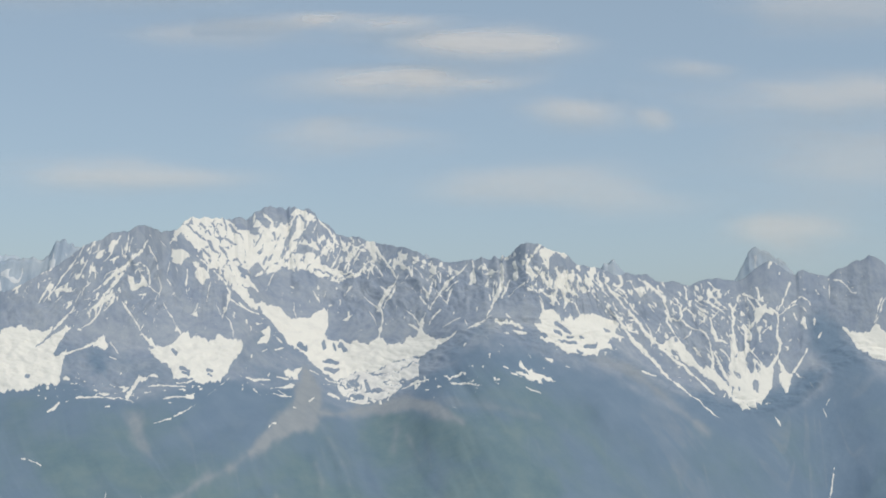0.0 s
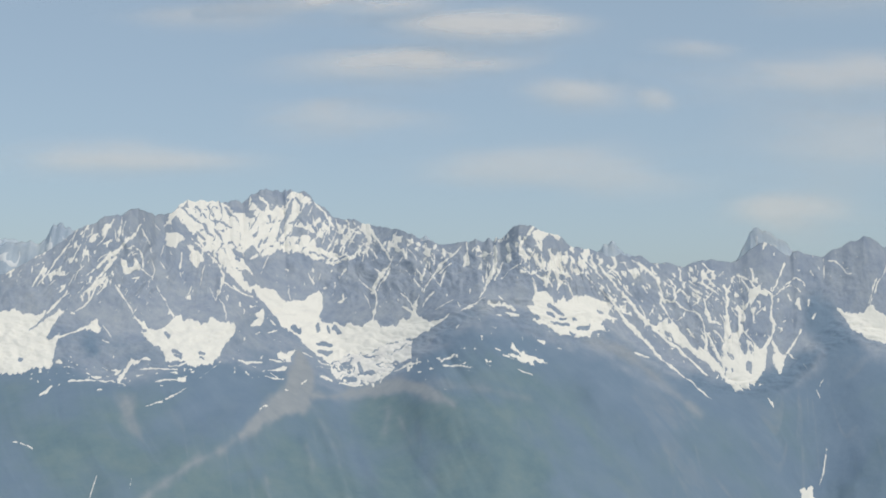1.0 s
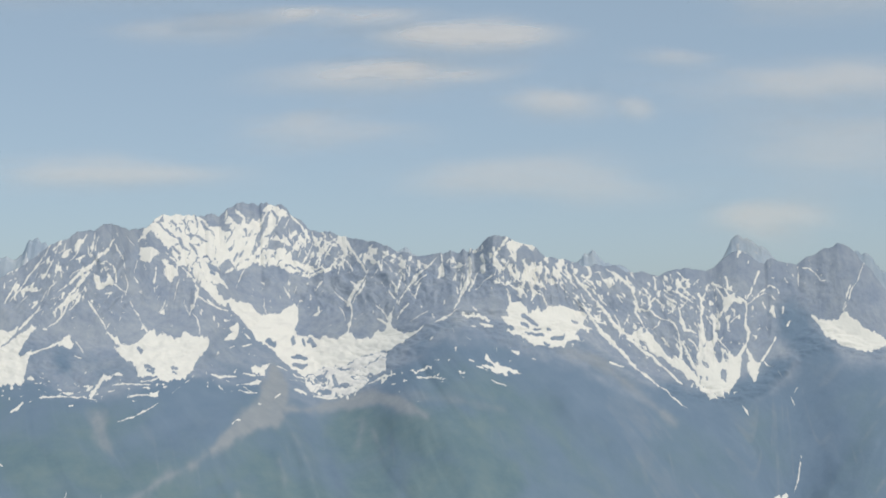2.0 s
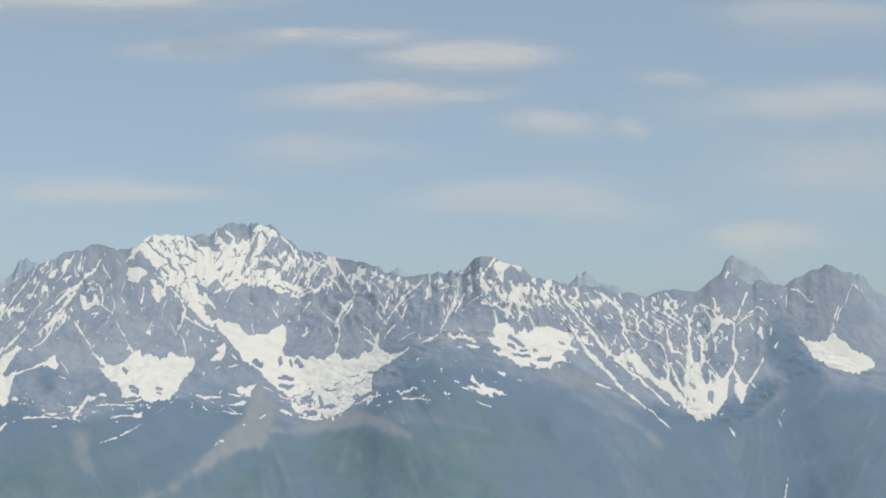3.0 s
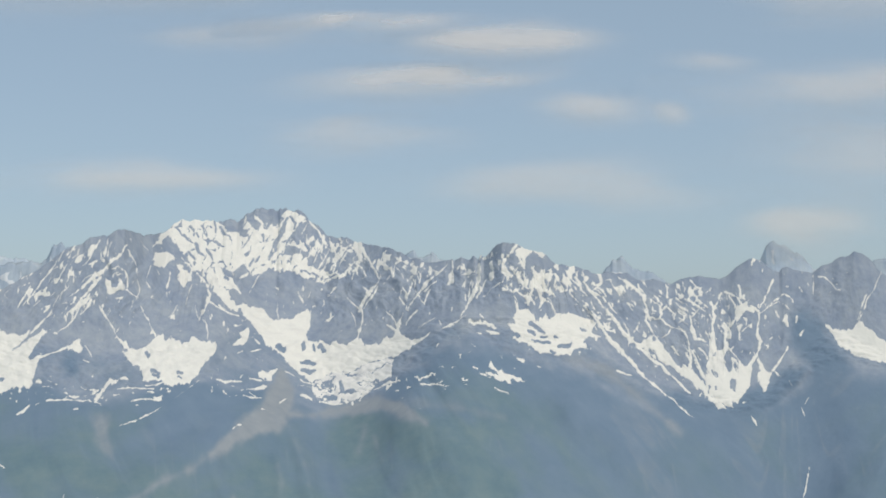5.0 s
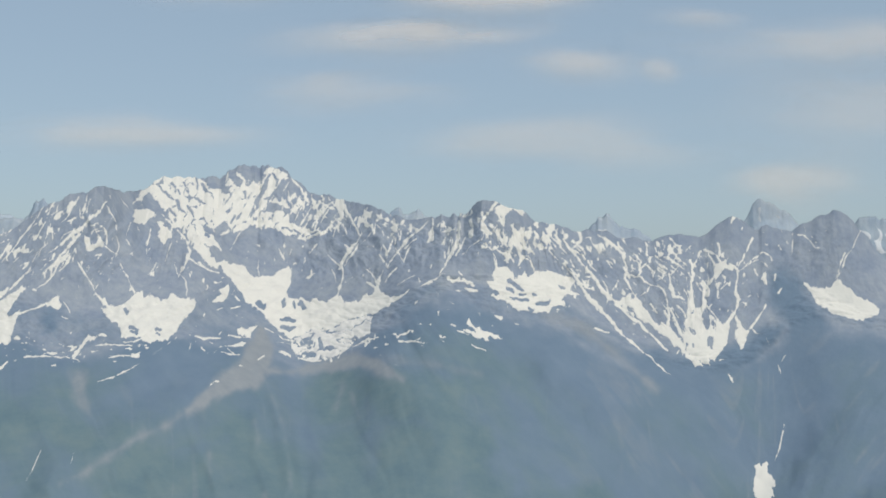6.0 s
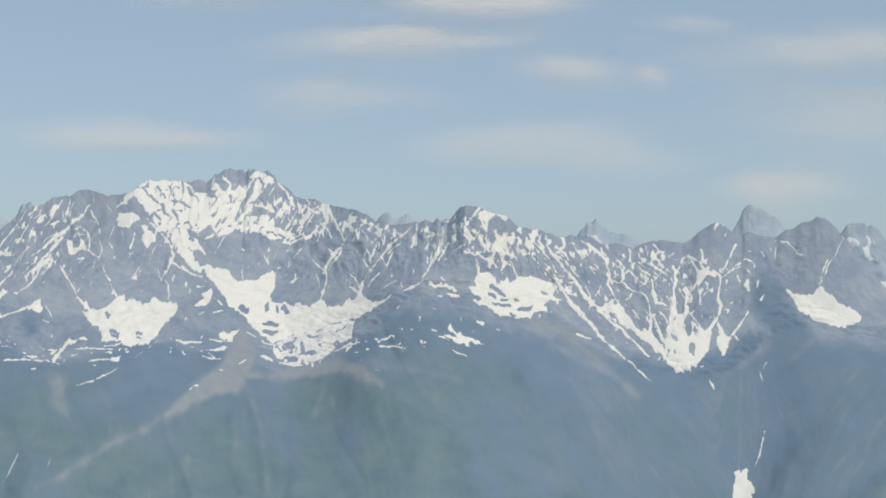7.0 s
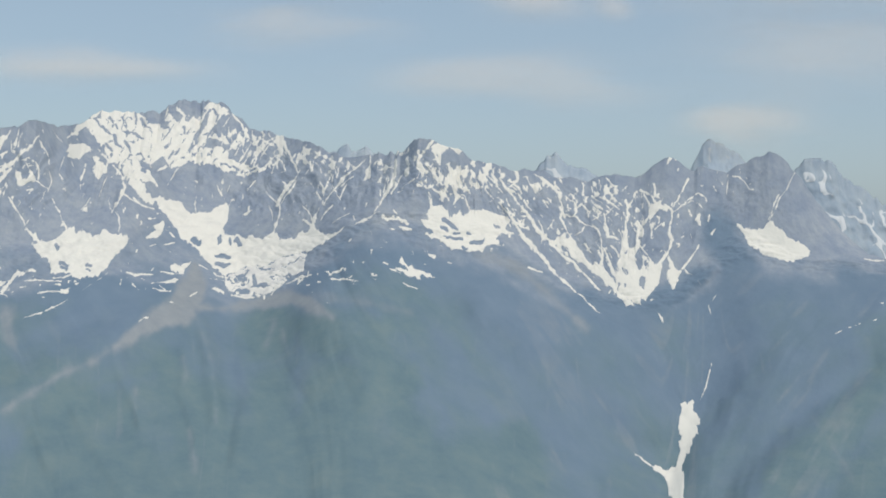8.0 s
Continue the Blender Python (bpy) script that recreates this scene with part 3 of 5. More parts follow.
CELL_LEVEL, CELL_BEARING = (LEVEL[:-1, :-1] + LEVEL[1:, :-1]) / 2, np.broadcast_to(BEARING[None, :-1], (ROWS - 1, COLS - 1))
for low, high, label in ((-1, -0.287, "dark rocky shoulder peak with thin snow streaks"),
                         (-0.287, -0.088, "highest jagged rock peak above a glacier cirque"),
                         (-0.088, 0.088, "pointed rock horn with a snow cap beside the saddle"),
                         (0.088, 0.236, "steep rock wall laced with branching snow gullies"),
                         (0.236, 1, "blue-grey pyramid peak with a bare eastern ridge")):
    mountain = tagged(new("mountain"), label, "mountain", "peaks of the main range")
    side = (CELL_BEARING >= low) & (CELL_BEARING < high)
    for part, top, foot, look_of_it in (("back_slope", 0, 1.9, "bare far side of the crest"), ("crest", 1.9, 2.12, "jagged dark rock skyline"),
                                        ("rock_wall", 2.12, 3, "steep cracked blue-grey rock wall"), ("bench", 3, 4, "dark heath bench with scree")):
        piece = sheet(part, POINTS, side & (CELL_LEVEL >= top) & (CELL_LEVEL < foot), ROCK, COVERS, True)
        piece.parent = mountain
        tagged(piece, look_of_it)
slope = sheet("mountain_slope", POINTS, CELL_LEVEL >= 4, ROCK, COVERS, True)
tagged(slope, "green and blue-grey lower mountainside with shallow gullies", "mountainside", kind="structure")

bm = bmesh.new()
bmesh.ops.create_grid(bm, x_segments=40, y_segments=40, size=9000)
for v in bm.verts:
    v.co.z = -6 + 3 * noise.noise(v.co / 900)
mesh = bpy.data.meshes.new("ground")
bm.to_mesh(mesh)
bm.free()
for key, amount in (("heath", 1.0), ("turf", 1.0), ("scree", 0.0)):
    layer = mesh.attributes.new(key, "FLOAT", "POINT")
    layer.data.foreach_set("value", np.full(len(mesh.vertices), amount, np.float32))
mesh.materials.append(ROCK)
tagged(new("ground", mesh), "green valley floor below the mountains", "ground", kind="structure")


# ------------------------------------------------------------------ snow
def finer(a):
    """The same grid with twice as many rows and columns."""
    out = np.empty((2 * a.shape[0] - 1, 2 * a.shape[1] - 1) + a.shape[2:])
    out[::2, ::2] = a
    out[1::2, ::2] = (a[:-1] + a[1:]) / 2
    out[:, 1::2] = (out[:, :-1:2] + out[:, 2::2]) / 2
    return out


def snow_sheet(name, inside, surface, thick, block=(slice(None), slice(None))):
    """Snow lying on the mountain where inside is above 0; its rim dips into the rock."""
    near = (inside > -4) & (finer(LEVEL[block]) > 1.97)
    cells = near[:-1, :-1] & near[1:, :-1] & near[1:, 1:] & near[:-1, 1:]
    core = np.where(inside > 0, thick * (1 - np.exp(-inside / (5 * thick))), np.maximum(inside * 0.32, -2.0))
    return sheet(name, finer(POINTS[block]) + finer(NORMAL[block]) * core[..., None], cells, surface, (("depth", inside),))


SNOW_SEED = [400]


def block_of(points, room=34):
    """The stretch of the grid round some (x, z) places."""
    p = np.array([q[:2] for q in points], float)
    low, high = p.min(0) - room, p.max(0) + room
    near = (U > low[0]) & (U < high[0]) & (Z > low[1]) & (Z < high[1]) & (LEVEL > 1.9)
    rows, cols = np.where(near.any(1))[0], np.where(near.any(0))[0]
    return slice(rows[0], rows[-1] + 1), slice(cols[0], cols[-1] + 1)


def thin_lines(across, along, seed):
    """1 on thin wandering lines, falling to 0 between them."""
    return 1 - np.abs(2 * value_noise(across, along, seed) - 1)


# cracks of the walls: one family falls to the west, one to the east, one straight down
bend_x, bend_z = 11 * fractal(U / 46, Z / 46, 901, 4), 9 * fractal(U / 40, Z / 40, 911, 3)


def crack_family(lean, seed, long=1.0):
    across, along = U - lean * Z + bend_x, Z + bend_z
    return np.maximum(thin_lines(across / 17, along / (95 * long), seed), thin_lines(across / 8.5, along / (52 * long), seed + 1) - 0.03)


WEST_CRACKS, EAST_CRACKS, DOWN_CRACKS = crack_family(0.72, 903, 1.35), crack_family(-0.85, 933), crack_family(-0.05, 963)
LEDGES = thin_lines((U + bend_x) / 34, (Z + 0.5 * bend_z) / 8, 909)
CRUMBS = fractal(U / 6, Z / 13, 913, 3)
to_west = soften(np.where(BEARING < -0.265, 1.0, np.where(BEARING < -0.08, 0.25, 0.15)), 14, 0)[None, :]
to_east = soften(np.where(BEARING < -0.265, 0.0, np.where(BEARING < 0.03, 0.35, np.where(BEARING < 0.19, 1.0, 0.4))), 14, 0)[None, :]
CRACKS = np.maximum(np.maximum(WEST_CRACKS - 0.16 * (1 - to_west), EAST_CRACKS - 0.16 * (1 - to_east)), DOWN_CRACKS - 0.05 - 0.1 * to_west)
DENSITY = np.zeros(Z.shape)


def snowy(amount, points):
    """How much snow the cracks hold along a stretch of the walls."""
    p = np.array(points, float)
    rows = np.where(((Z > p[:, 1].min() - 90) & (Z < p[:, 1].max() + 90)).any(1))[0]
    part = slice(rows[0], rows[-1] + 1)
    d = from_line(points, U[part], Z[part]) + 10 * fractal(U[part] / 40, Z[part] / 40, 921, 3)
    DENSITY[part] = np.maximum(DENSITY[part], amount * step(-14, 14, d))


snowy(0.38, [(-1018, 695, 26), (-886, 713, 38), (-783, 752, 38), (-727, 733, 23)])
snowy(0.36, [(-953, 738, 23), (-898, 766, 21)])
snowy(0.36, [(-855, 662, 26), (-767, 684, 26)])
snowy(0.4, [(-645, 777, 21), (-582, 729, 23)])
snowy(0.45, [(-641, 842, 17), (-541, 816, 36), (-454, 832, 36)])
snowy(0.8, [(-389, 820, 28), (-325, 793, 34), (-300, 766, 21)])
snowy(0.5, [(-254, 776, 23), (-183, 746, 28), (-90, 742, 26), (-51, 717, 26)])
snowy(0.26, [(-437, 701, 32), (-300, 665, 38), (-167, 674, 32)])
snowy(0.65, [(-18, 761, 23), (23, 717, 36), (77, 707, 36)])
snowy(0.42, [(112, 732, 28), (220, 701, 34), (315, 680, 36), (440, 658, 43)])
snowy(0.42, [(153, 677, 21), (257, 602, 32), (341, 560, 28), (413, 530, 32)])
snowy(0.22, [(376, 624, 38), (425, 571, 43), (469, 593, 36)])
snowy(0.13, [(519, 728, 26), (604, 740, 28)])
snowy(0.2, [(-800, 642, 26), (-689, 655, 32), (-579, 647, 26)])
snowy(0.2, [(-766, 780, 17), (-697, 743, 21)])
snowy(0.25, [(-881, 519, 11), (-795, 519, 19), (-752, 528, 17), (-656, 518, 13)])
snowy(0.15, [(-543, 537, 19), (-451, 540, 23), (-465, 517, 13)])
snowy(0.3, [(-513, 606, 19), (-476, 628, 13)])
snowy(0.35, [(-364, 515, 17), (-301, 506, 17), (-238, 527, 15), (-187, 528, 13)])
snowy(0.1, [(-135, 549, 21), (-49, 569, 21), (5, 569, 17)])
snowy(0.1, [(62, 610, 19), (138, 600, 19)])
snowy(0.15, [(-978, 523, 11), (-903, 519, 11)])
snowy(0.3, [(-579, 647, 17), (-521, 649, 17), (-539, 585, 13)])


def frayed(x, z, seed, way=(0.0, 1.0), amount=1.0):
    """The same places, shifted so that straight rims come out frayed along the fall of the slope."""
    along, across = x * way[0] + z * way[1], x * way[1] - z * way[0]
    da = amount * (2.3 * fractal(across / 5.5, along / 30, seed, 3) + 2.0 * fractal(x / 15, z / 15, seed + 9, 3))
    dc = amount * (1.3 * fractal(across / 6, along / 13, seed + 5, 3) + 1.5 * fractal(x / 19, z / 19, seed + 14, 2))
    return x + da * way[0] + dc * way[1], z + da * way[1] - dc * way[0]


def snowfield(label, points, rocks=(), surface=SNOW, parent=None):
    """A field of old snow; rocks are the ribs and islands of stone that stand out of it."""
    SNOW_SEED[0] += 13
    block = block_of(points)
    x, z = frayed(finer(U[block]), finer(Z[block]), SNOW_SEED[0])
    inside = from_outline(points, x, z)
    rim = np.exp(-np.maximum(inside, 0) / 9)
    inside = inside + rim * ((finer(CRACKS[block]) - 0.82) * 9 + 1.1 * fractal(x / 3, z / 4.5, SNOW_SEED[0] + 31, 2) + 2.4 * (thin_lines(x / 5.5, z / 22, SNOW_SEED[0] + 17) - 0.5))
    for rib in rocks:
        inside = np.minimum(inside, -0.6 - from_line(rib, x, z))
    if surface is DIRTY_SNOW:  # crevasses
        bits = fractal(x / 15, z / 5, SNOW_SEED[0] + 6, 3)
        inside = np.minimum(inside, -26 * (thin_lines((x + 3 * bits) / 26, (z + 3 * bits) / 8, SNOW_SEED[0] + 3) - 0.93))
    elif "face" in label:  # stones and thin ribs that the snow leaves bare
        bits = thin_lines((x - 0.3 * z + 3 * fractal(x / 20, z / 20, SNOW_SEED[0] + 8, 2)) / 10, z / 30, SNOW_SEED[0] + 3) + 0.16 * fractal(x / 6, z / 9, SNOW_SEED[0] + 6, 3)
        inside = np.minimum(inside, -22 * (bits - 0.95))
    ob = snow_sheet("glacier_tongue" if parent else "snowfield", inside, surface, 1.0, block)
    if parent:
        ob.parent = parent
        return tagged(ob, label)
    return tagged(ob, label, "snowfield", "snow on the range")


def snow_gully(points):
    """A tapering streak of snow: places along the range and up, with its half width."""
    SNOW_SEED[0] += 13
    block = block_of(points)
    dx, dz = points[-1][0] - points[0][0], points[-1][1] - points[0][1]
    length = math.hypot(dx, dz) + 0.01
    x, z = frayed(finer(U[block]), finer(Z[block]), SNOW_SEED[0], (dx / length, dz / length), 0.75)
    inside, wide = from_line(points, x, z, True)
    inside = inside + np.minimum(1.0, 0.3 * wide) * (1.5 * fractal(x / 7, z / 11, SNOW_SEED[0] + 21, 3) + 0.9 * fractal(x / 3, z / 4.5, SNOW_SEED[0] + 31, 2) + 7 * (finer(CRACKS[block]) - 0.87)) - np.minimum(0.45, 0.2 * wide)
    size = max(abs(points[0][0] - points[-1][0]), abs(points[0][1] - points[-1][1]))
    on_wall = points[0][1] > 640 or points[0][0] > 60
    if size >= 110:
        name, label = "snow_gully", "long snow-filled gully running down the rock wall"
    elif size >= 32:
        name, label = ("snow_gully", "narrow snow-filled gully in the blue-grey rock") if on_wall else ("snow_patch", "thin band of old snow on a dark bench")
    else:
        name, label = ("snow_patch", "thin snow streak lodged in a rock wall") if on_wall else ("snow_patch", "small leftover patch of old snow on dark heath")
    tagged(snow_sheet(name, inside, SNOW, 0.8, block), label, "snow", "snow on the range")


snowfield("old snowfield in a bowl under the western wall", [(-1060, 586), (-1033, 607), (-1006, 617), (-984, 624), (-970, 622), (-961, 616), (-945, 618), (-930, 614), (-917, 620), (-922, 608), (-933, 596), (-919, 604), (-906, 614), (-890, 624), (-881, 624), (-894, 606), (-907, 594), (-913, 582), (-912, 572), (-902, 577), (-893, 582), (-901, 563), (-905, 549), (-911, 536), (-915, 529), (-946, 527), (-955, 520), (-973, 518), (-1028, 514), (-1056, 514)],
          [[(-949, 588, 0.4), (-936, 596, 1.1), (-922, 607, 1.1)],
           [(-913, 575, 1.5), (-903, 592, 1.1), (-892, 608, 0.5)],
           [(-971, 541, 1.1), (-966, 538, 2.6)]])
snowfield("heart-shaped old snowfield under a rock wall", [(-738, 605), (-729, 605), (-717, 593), (-704, 588), (-690, 593), (-679, 601), (-665, 613), (-658, 613), (-652, 606), (-641, 606), (-638, 613), (-628, 605), (-619, 598), (-608, 603), (-601, 614), (-590, 609), (-576, 607), (-565, 602), (-554, 604), (-548, 597), (-559, 579), (-569, 571), (-577, 560), (-583, 550), (-595, 539), (-601, 531), (-622, 532), (-633, 528), (-644, 528), (-650, 534), (-661, 539), (-677, 537), (-685, 539), (-690, 541), (-694, 555), (-703, 561), (-717, 569), (-726, 576), (-734, 586), (-723, 588), (-732, 596)],
          [[(-686, 583, 2.6), (-681, 578, 2.6)],
           [(-673, 553, 2.6), (-659, 550, 2.6)],
           [(-669, 545, 2.1), (-659, 544, 1.6)],
           [(-623, 551, 2.6), (-614, 553, 1.6)],
           [(-622, 543, 1.6), (-616, 544, 1.1)]])
snowfield("snow tongue falling from the high face into the cirque", [(-577, 746), (-565, 760), (-552, 759), (-543, 738), (-529, 734), (-518, 718), (-506, 698), (-512, 703), (-524, 714), (-530, 705), (-527, 687), (-514, 674), (-504, 677), (-496, 678), (-495, 654), (-517, 662), (-531, 669), (-539, 678), (-547, 686), (-558, 700), (-570, 712), (-575, 727)])
glacier = snowfield("broad glacier snowfield on the floor of the cirque", [(-504, 677), (-485, 675), (-468, 671), (-459, 658), (-449, 649), (-430, 648), (-414, 651), (-397, 661), (-381, 669), (-375, 657), (-375, 640), (-383, 622), (-378, 608), (-369, 603), (-353, 604), (-337, 595), (-326, 604), (-310, 598), (-294, 601), (-283, 612), (-273, 604), (-267, 596), (-251, 598), (-237, 601), (-230, 610), (-214, 612), (-205, 627), (-198, 618), (-190, 611), (-176, 607), (-159, 609), (-181, 591), (-197, 581), (-210, 575), (-229, 573), (-251, 568), (-272, 559), (-283, 551), (-325, 545), (-341, 540), (-352, 532), (-368, 529), (-384, 539), (-398, 548), (-412, 563), (-428, 581), (-456, 597), (-480, 632), (-501, 657)],
          [[(-435, 596, 4.2), (-423, 589, 5.2)],
           [(-386, 600, 3.2), (-385, 591, 2.6)],
           [(-367, 595, 2.1), (-366, 587, 2.1)],
           [(-355, 595, 4.2), (-348, 587, 4.2)],
           [(-390, 566, 1.1), (-377, 566, 3.7), (-363, 563, 2.1)],
           [(-387, 551, 2.6), (-371, 548, 4.7), (-363, 550, 2.1)]])
snowfield("cracked and dirty glacier tongue with crevasses", [(-283, 551), (-272, 559), (-251, 568), (-229, 573), (-210, 575), (-212, 568), (-215, 555), (-215, 543), (-223, 540), (-239, 533), (-248, 525), (-255, 515), (-266, 506), (-273, 500), (-292, 498), (-309, 502), (-312, 492), (-324, 491), (-341, 497), (-357, 502), (-362, 511), (-368, 523), (-363, 532), (-352, 534), (-341, 542), (-325, 547), (-304, 550)],
          [[(-349, 520, 3.2), (-336, 524, 4.2)],
           [(-343, 501, 3.2), (-324, 504, 5.2)],
           [(-313, 530, 3.2), (-308, 515, 4.2)],
           [(-291, 517, 2.6), (-286, 515, 2.1)],
           [(-361, 526, 2.1), (-355, 524, 2.1)],
           [(-329, 522, 3.2), (-333, 515, 2.1)]], DIRTY_SNOW, glacier)
snowfield("snow-covered western half of the high face", [(-682, 791), (-669, 817), (-655, 846), (-642, 868), (-628, 878), (-614, 875), (-601, 881), (-583, 880), (-566, 881), (-548, 864), (-539, 845), (-526, 847), (-515, 841), (-498, 834), (-495, 806), (-503, 785), (-501, 765), (-511, 751), (-524, 743), (-541, 751), (-552, 755), (-568, 756), (-581, 746), (-599, 748), (-607, 761), (-615, 774), (-624, 786), (-633, 800), (-644, 816), (-656, 825), (-669, 803)],
          [[(-639, 852, 1.7), (-631, 840, 1.6), (-621, 827, 0.6)],
           [(-611, 857, 1.9), (-603, 842, 1.6), (-596, 827, 0.6)],
           [(-590, 859, 2.1), (-581, 840, 2.1), (-574, 826, 0.6)],
           [(-565, 876, 1.7), (-561, 845, 1.3)],
           [(-622, 832, 1.6), (-614, 820, 2.3), (-606, 811, 0.8)],
           [(-600, 810, 2.6), (-594, 792, 2.6), (-584, 782, 0.8)],
           [(-579, 800, 1.9), (-571, 787, 2.6), (-565, 772, 0.8)],
           [(-613, 791, 2.1), (-601, 777, 1.9)],
           [(-565, 824, 1.7), (-556, 815, 2.6), (-546, 810, 1.1)],
           [(-554, 860, 2.1), (-545, 842, 1.9), (-534, 832, 0.8)],
           [(-498, 813, 2.1), (-495, 799, 1.9), (-502, 789, 1.7)],
           [(-520, 747, 4.2), (-508, 762, 4.7), (-496, 750, 4.2)]])
snowfield("snow face below the towers of the summit", [(-505, 896), (-497, 873), (-488, 855), (-480, 846), (-474, 865), (-485, 879), (-488, 895), (-472, 872), (-463, 858), (-450, 876), (-447, 863), (-441, 874), (-439, 863), (-434, 893), (-423, 909), (-406, 899), (-390, 888), (-384, 876), (-401, 866), (-411, 852), (-420, 835), (-427, 816), (-434, 796), (-416, 794), (-402, 796), (-385, 788), (-381, 770), (-361, 760), (-339, 748), (-315, 750), (-307, 744), (-328, 731), (-350, 725), (-369, 735), (-388, 736), (-399, 747), (-415, 753), (-437, 753), (-459, 762), (-470, 746), (-489, 740), (-501, 765), (-503, 785), (-495, 806), (-498, 834), (-509, 857)],
          [[(-471, 843, 1.7), (-470, 824, 1.3)],
           [(-423, 888, 1.7), (-433, 859, 2.3), (-442, 831, 2.9), (-449, 802, 2.7), (-457, 780, 1.1)],
           [(-426, 873, 1.5), (-431, 850, 1.7)],
           [(-406, 873, 1.7), (-412, 858, 0.8)],
           [(-476, 787, 1.4), (-483, 774, 1.4)],
           [(-487, 780, 1.7), (-492, 765, 1.7)],
           [(-417, 889, 1.9), (-409, 875, 1.6)],
           [(-372, 751, 1.7), (-361, 742, 1.7)],
           [(-388, 754, 1.7), (-377, 749, 1.3)],
           [(-339, 740, 1.7), (-328, 744, 1.1)]])
snowfield("smooth snow cap below the horn summit", [(20, 780), (31, 791), (42, 786), (58, 784), (74, 780), (71, 767), (60, 770), (52, 779), (42, 770), (34, 762), (36, 748), (40, 740), (34, 742), (28, 755), (25, 769)])
snowfield("steep broken snow on the face of the horn", [(26, 720), (34, 720), (42, 726), (47, 720), (52, 730), (49, 737), (58, 740), (63, 733), (71, 736), (77, 742), (84, 745), (87, 734), (84, 717), (86, 706), (90, 695), (82, 691), (76, 697), (63, 701), (52, 701), (42, 709), (31, 711)],
          [[(60, 722, 1.5), (61, 720, 1.3)],
           [(74, 722, 1.4), (77, 711, 1.3)],
           [(82, 719, 1.4), (79, 705, 0.8)],
           [(63, 710, 1.3), (68, 705, 0.8)]])
snowfield("old snowfield with rock islands under the horn", [(21, 671), (26, 663), (37, 666), (42, 661), (49, 656), (55, 645), (70, 649), (74, 656), (84, 642), (90, 654), (100, 659), (111, 655), (121, 657), (137, 652), (153, 647), (165, 644), (169, 638), (161, 623), (168, 615), (153, 615), (145, 604), (147, 596), (158, 591), (142, 594), (128, 590), (121, 583), (111, 580), (98, 580), (89, 585), (74, 585), (58, 588), (42, 595), (31, 603), (21, 606), (15, 611), (31, 611), (21, 618), (10, 629), (5, 639), (18, 639), (13, 648)],
          [[(45, 640, 3.7), (58, 632, 3.7), (72, 621, 2.1)],
           [(44, 624, 2.1), (54, 620, 2.6)],
           [(66, 614, 1.6), (77, 612, 1.3)],
           [(92, 614, 1.7), (98, 613, 1.3)],
           [(40, 607, 1.7), (58, 603, 2.6), (81, 601, 2.6)],
           [(99, 598, 2.6), (116, 598, 3.7), (123, 603, 1.6)],
           [(139, 627, 1.7), (149, 625, 1.7)],
           [(85, 588, 1.9), (93, 586, 1.6)]])
snowfield("slanting snow band joining the foot of the gullies", [(258, 605), (263, 614), (270, 605), (279, 608), (286, 605), (294, 595), (304, 584), (313, 569), (325, 558), (339, 556), (346, 553), (356, 538), (366, 525), (373, 515), (379, 508), (392, 499), (404, 489), (407, 484), (397, 484), (386, 492), (376, 502), (366, 511), (351, 525), (335, 536), (320, 543), (309, 553), (299, 561), (287, 571), (278, 582), (268, 589)],
          [[(268, 590, 2.5), (279, 581, 1.1)],
           [(304, 558, 1.7), (320, 546, 1.5)],
           [(328, 538, 1.7), (343, 530, 1.3)]])
snowfield("streaked fan of snow where the gullies of the wall meet", [(377, 590), (388, 585), (393, 590), (403, 587), (411, 590), (405, 580), (405, 564), (409, 544), (413, 526), (418, 516), (425, 516), (428, 532), (432, 549), (432, 559), (439, 562), (444, 554), (453, 565), (458, 554), (452, 539), (451, 526), (444, 516), (438, 506), (428, 496), (418, 496), (420, 484), (412, 487), (404, 489), (392, 499), (379, 508), (373, 523), (369, 538), (374, 548), (370, 559), (375, 572)],
          [[(383, 552, 1.7), (390, 544, 2.7)],
           [(377, 522, 1.9), (373, 514, 1.7)],
           [(389, 521, 1.4), (390, 517, 1.1)],
           [(387, 586, 1.7), (386, 579, 1.1)]])
snowfield("pointed snow wedge at the foot of the wall", [(465, 580), (472, 570), (477, 559), (484, 551), (496, 547), (487, 539), (485, 526), (480, 516), (475, 516), (470, 526), (467, 536), (465, 549), (470, 554)])
snowfield("small snow hub where four gullies cross", [(423, 661), (427, 672), (436, 681), (446, 683), (451, 674), (462, 666), (456, 661), (446, 663), (435, 653), (427, 644)])
snowfield("round snow patch on the dark shoulder", [(-678, 751), (-675, 760), (-681, 762), (-676, 776), (-661, 786), (-653, 786), (-644, 779), (-639, 771), (-648, 769), (-654, 759), (-658, 749), (-669, 750)])
snowfield("ragged snow patch beside the dark shoulder", [(-637, 760), (-629, 761), (-623, 751), (-614, 747), (-606, 736), (-604, 723), (-611, 723), (-617, 708), (-624, 713), (-631, 726), (-628, 738)])
snowfield("snow triangle among slanting rock ribs", [(-770, 718), (-762, 714), (-757, 700), (-750, 700), (-741, 711), (-732, 698), (-748, 695), (-759, 688), (-766, 692)])
snowfield("fan-shaped snow patch on the dark spur", [(-27, 571), (-21, 561), (-11, 555), (0, 549), (13, 544), (26, 542), (37, 536), (24, 536), (10, 539), (13, 533), (0, 536), (-13, 539), (-25, 544), (-35, 549), (-39, 553), (-29, 553), (-16, 549), (-21, 555), (-32, 561)])
snowfield("crescent of snow on the spur crest", [(-73, 644), (-70, 636), (-54, 636), (-38, 636), (-22, 631), (-16, 630), (-22, 637), (-38, 641), (-54, 644), (-66, 647)])
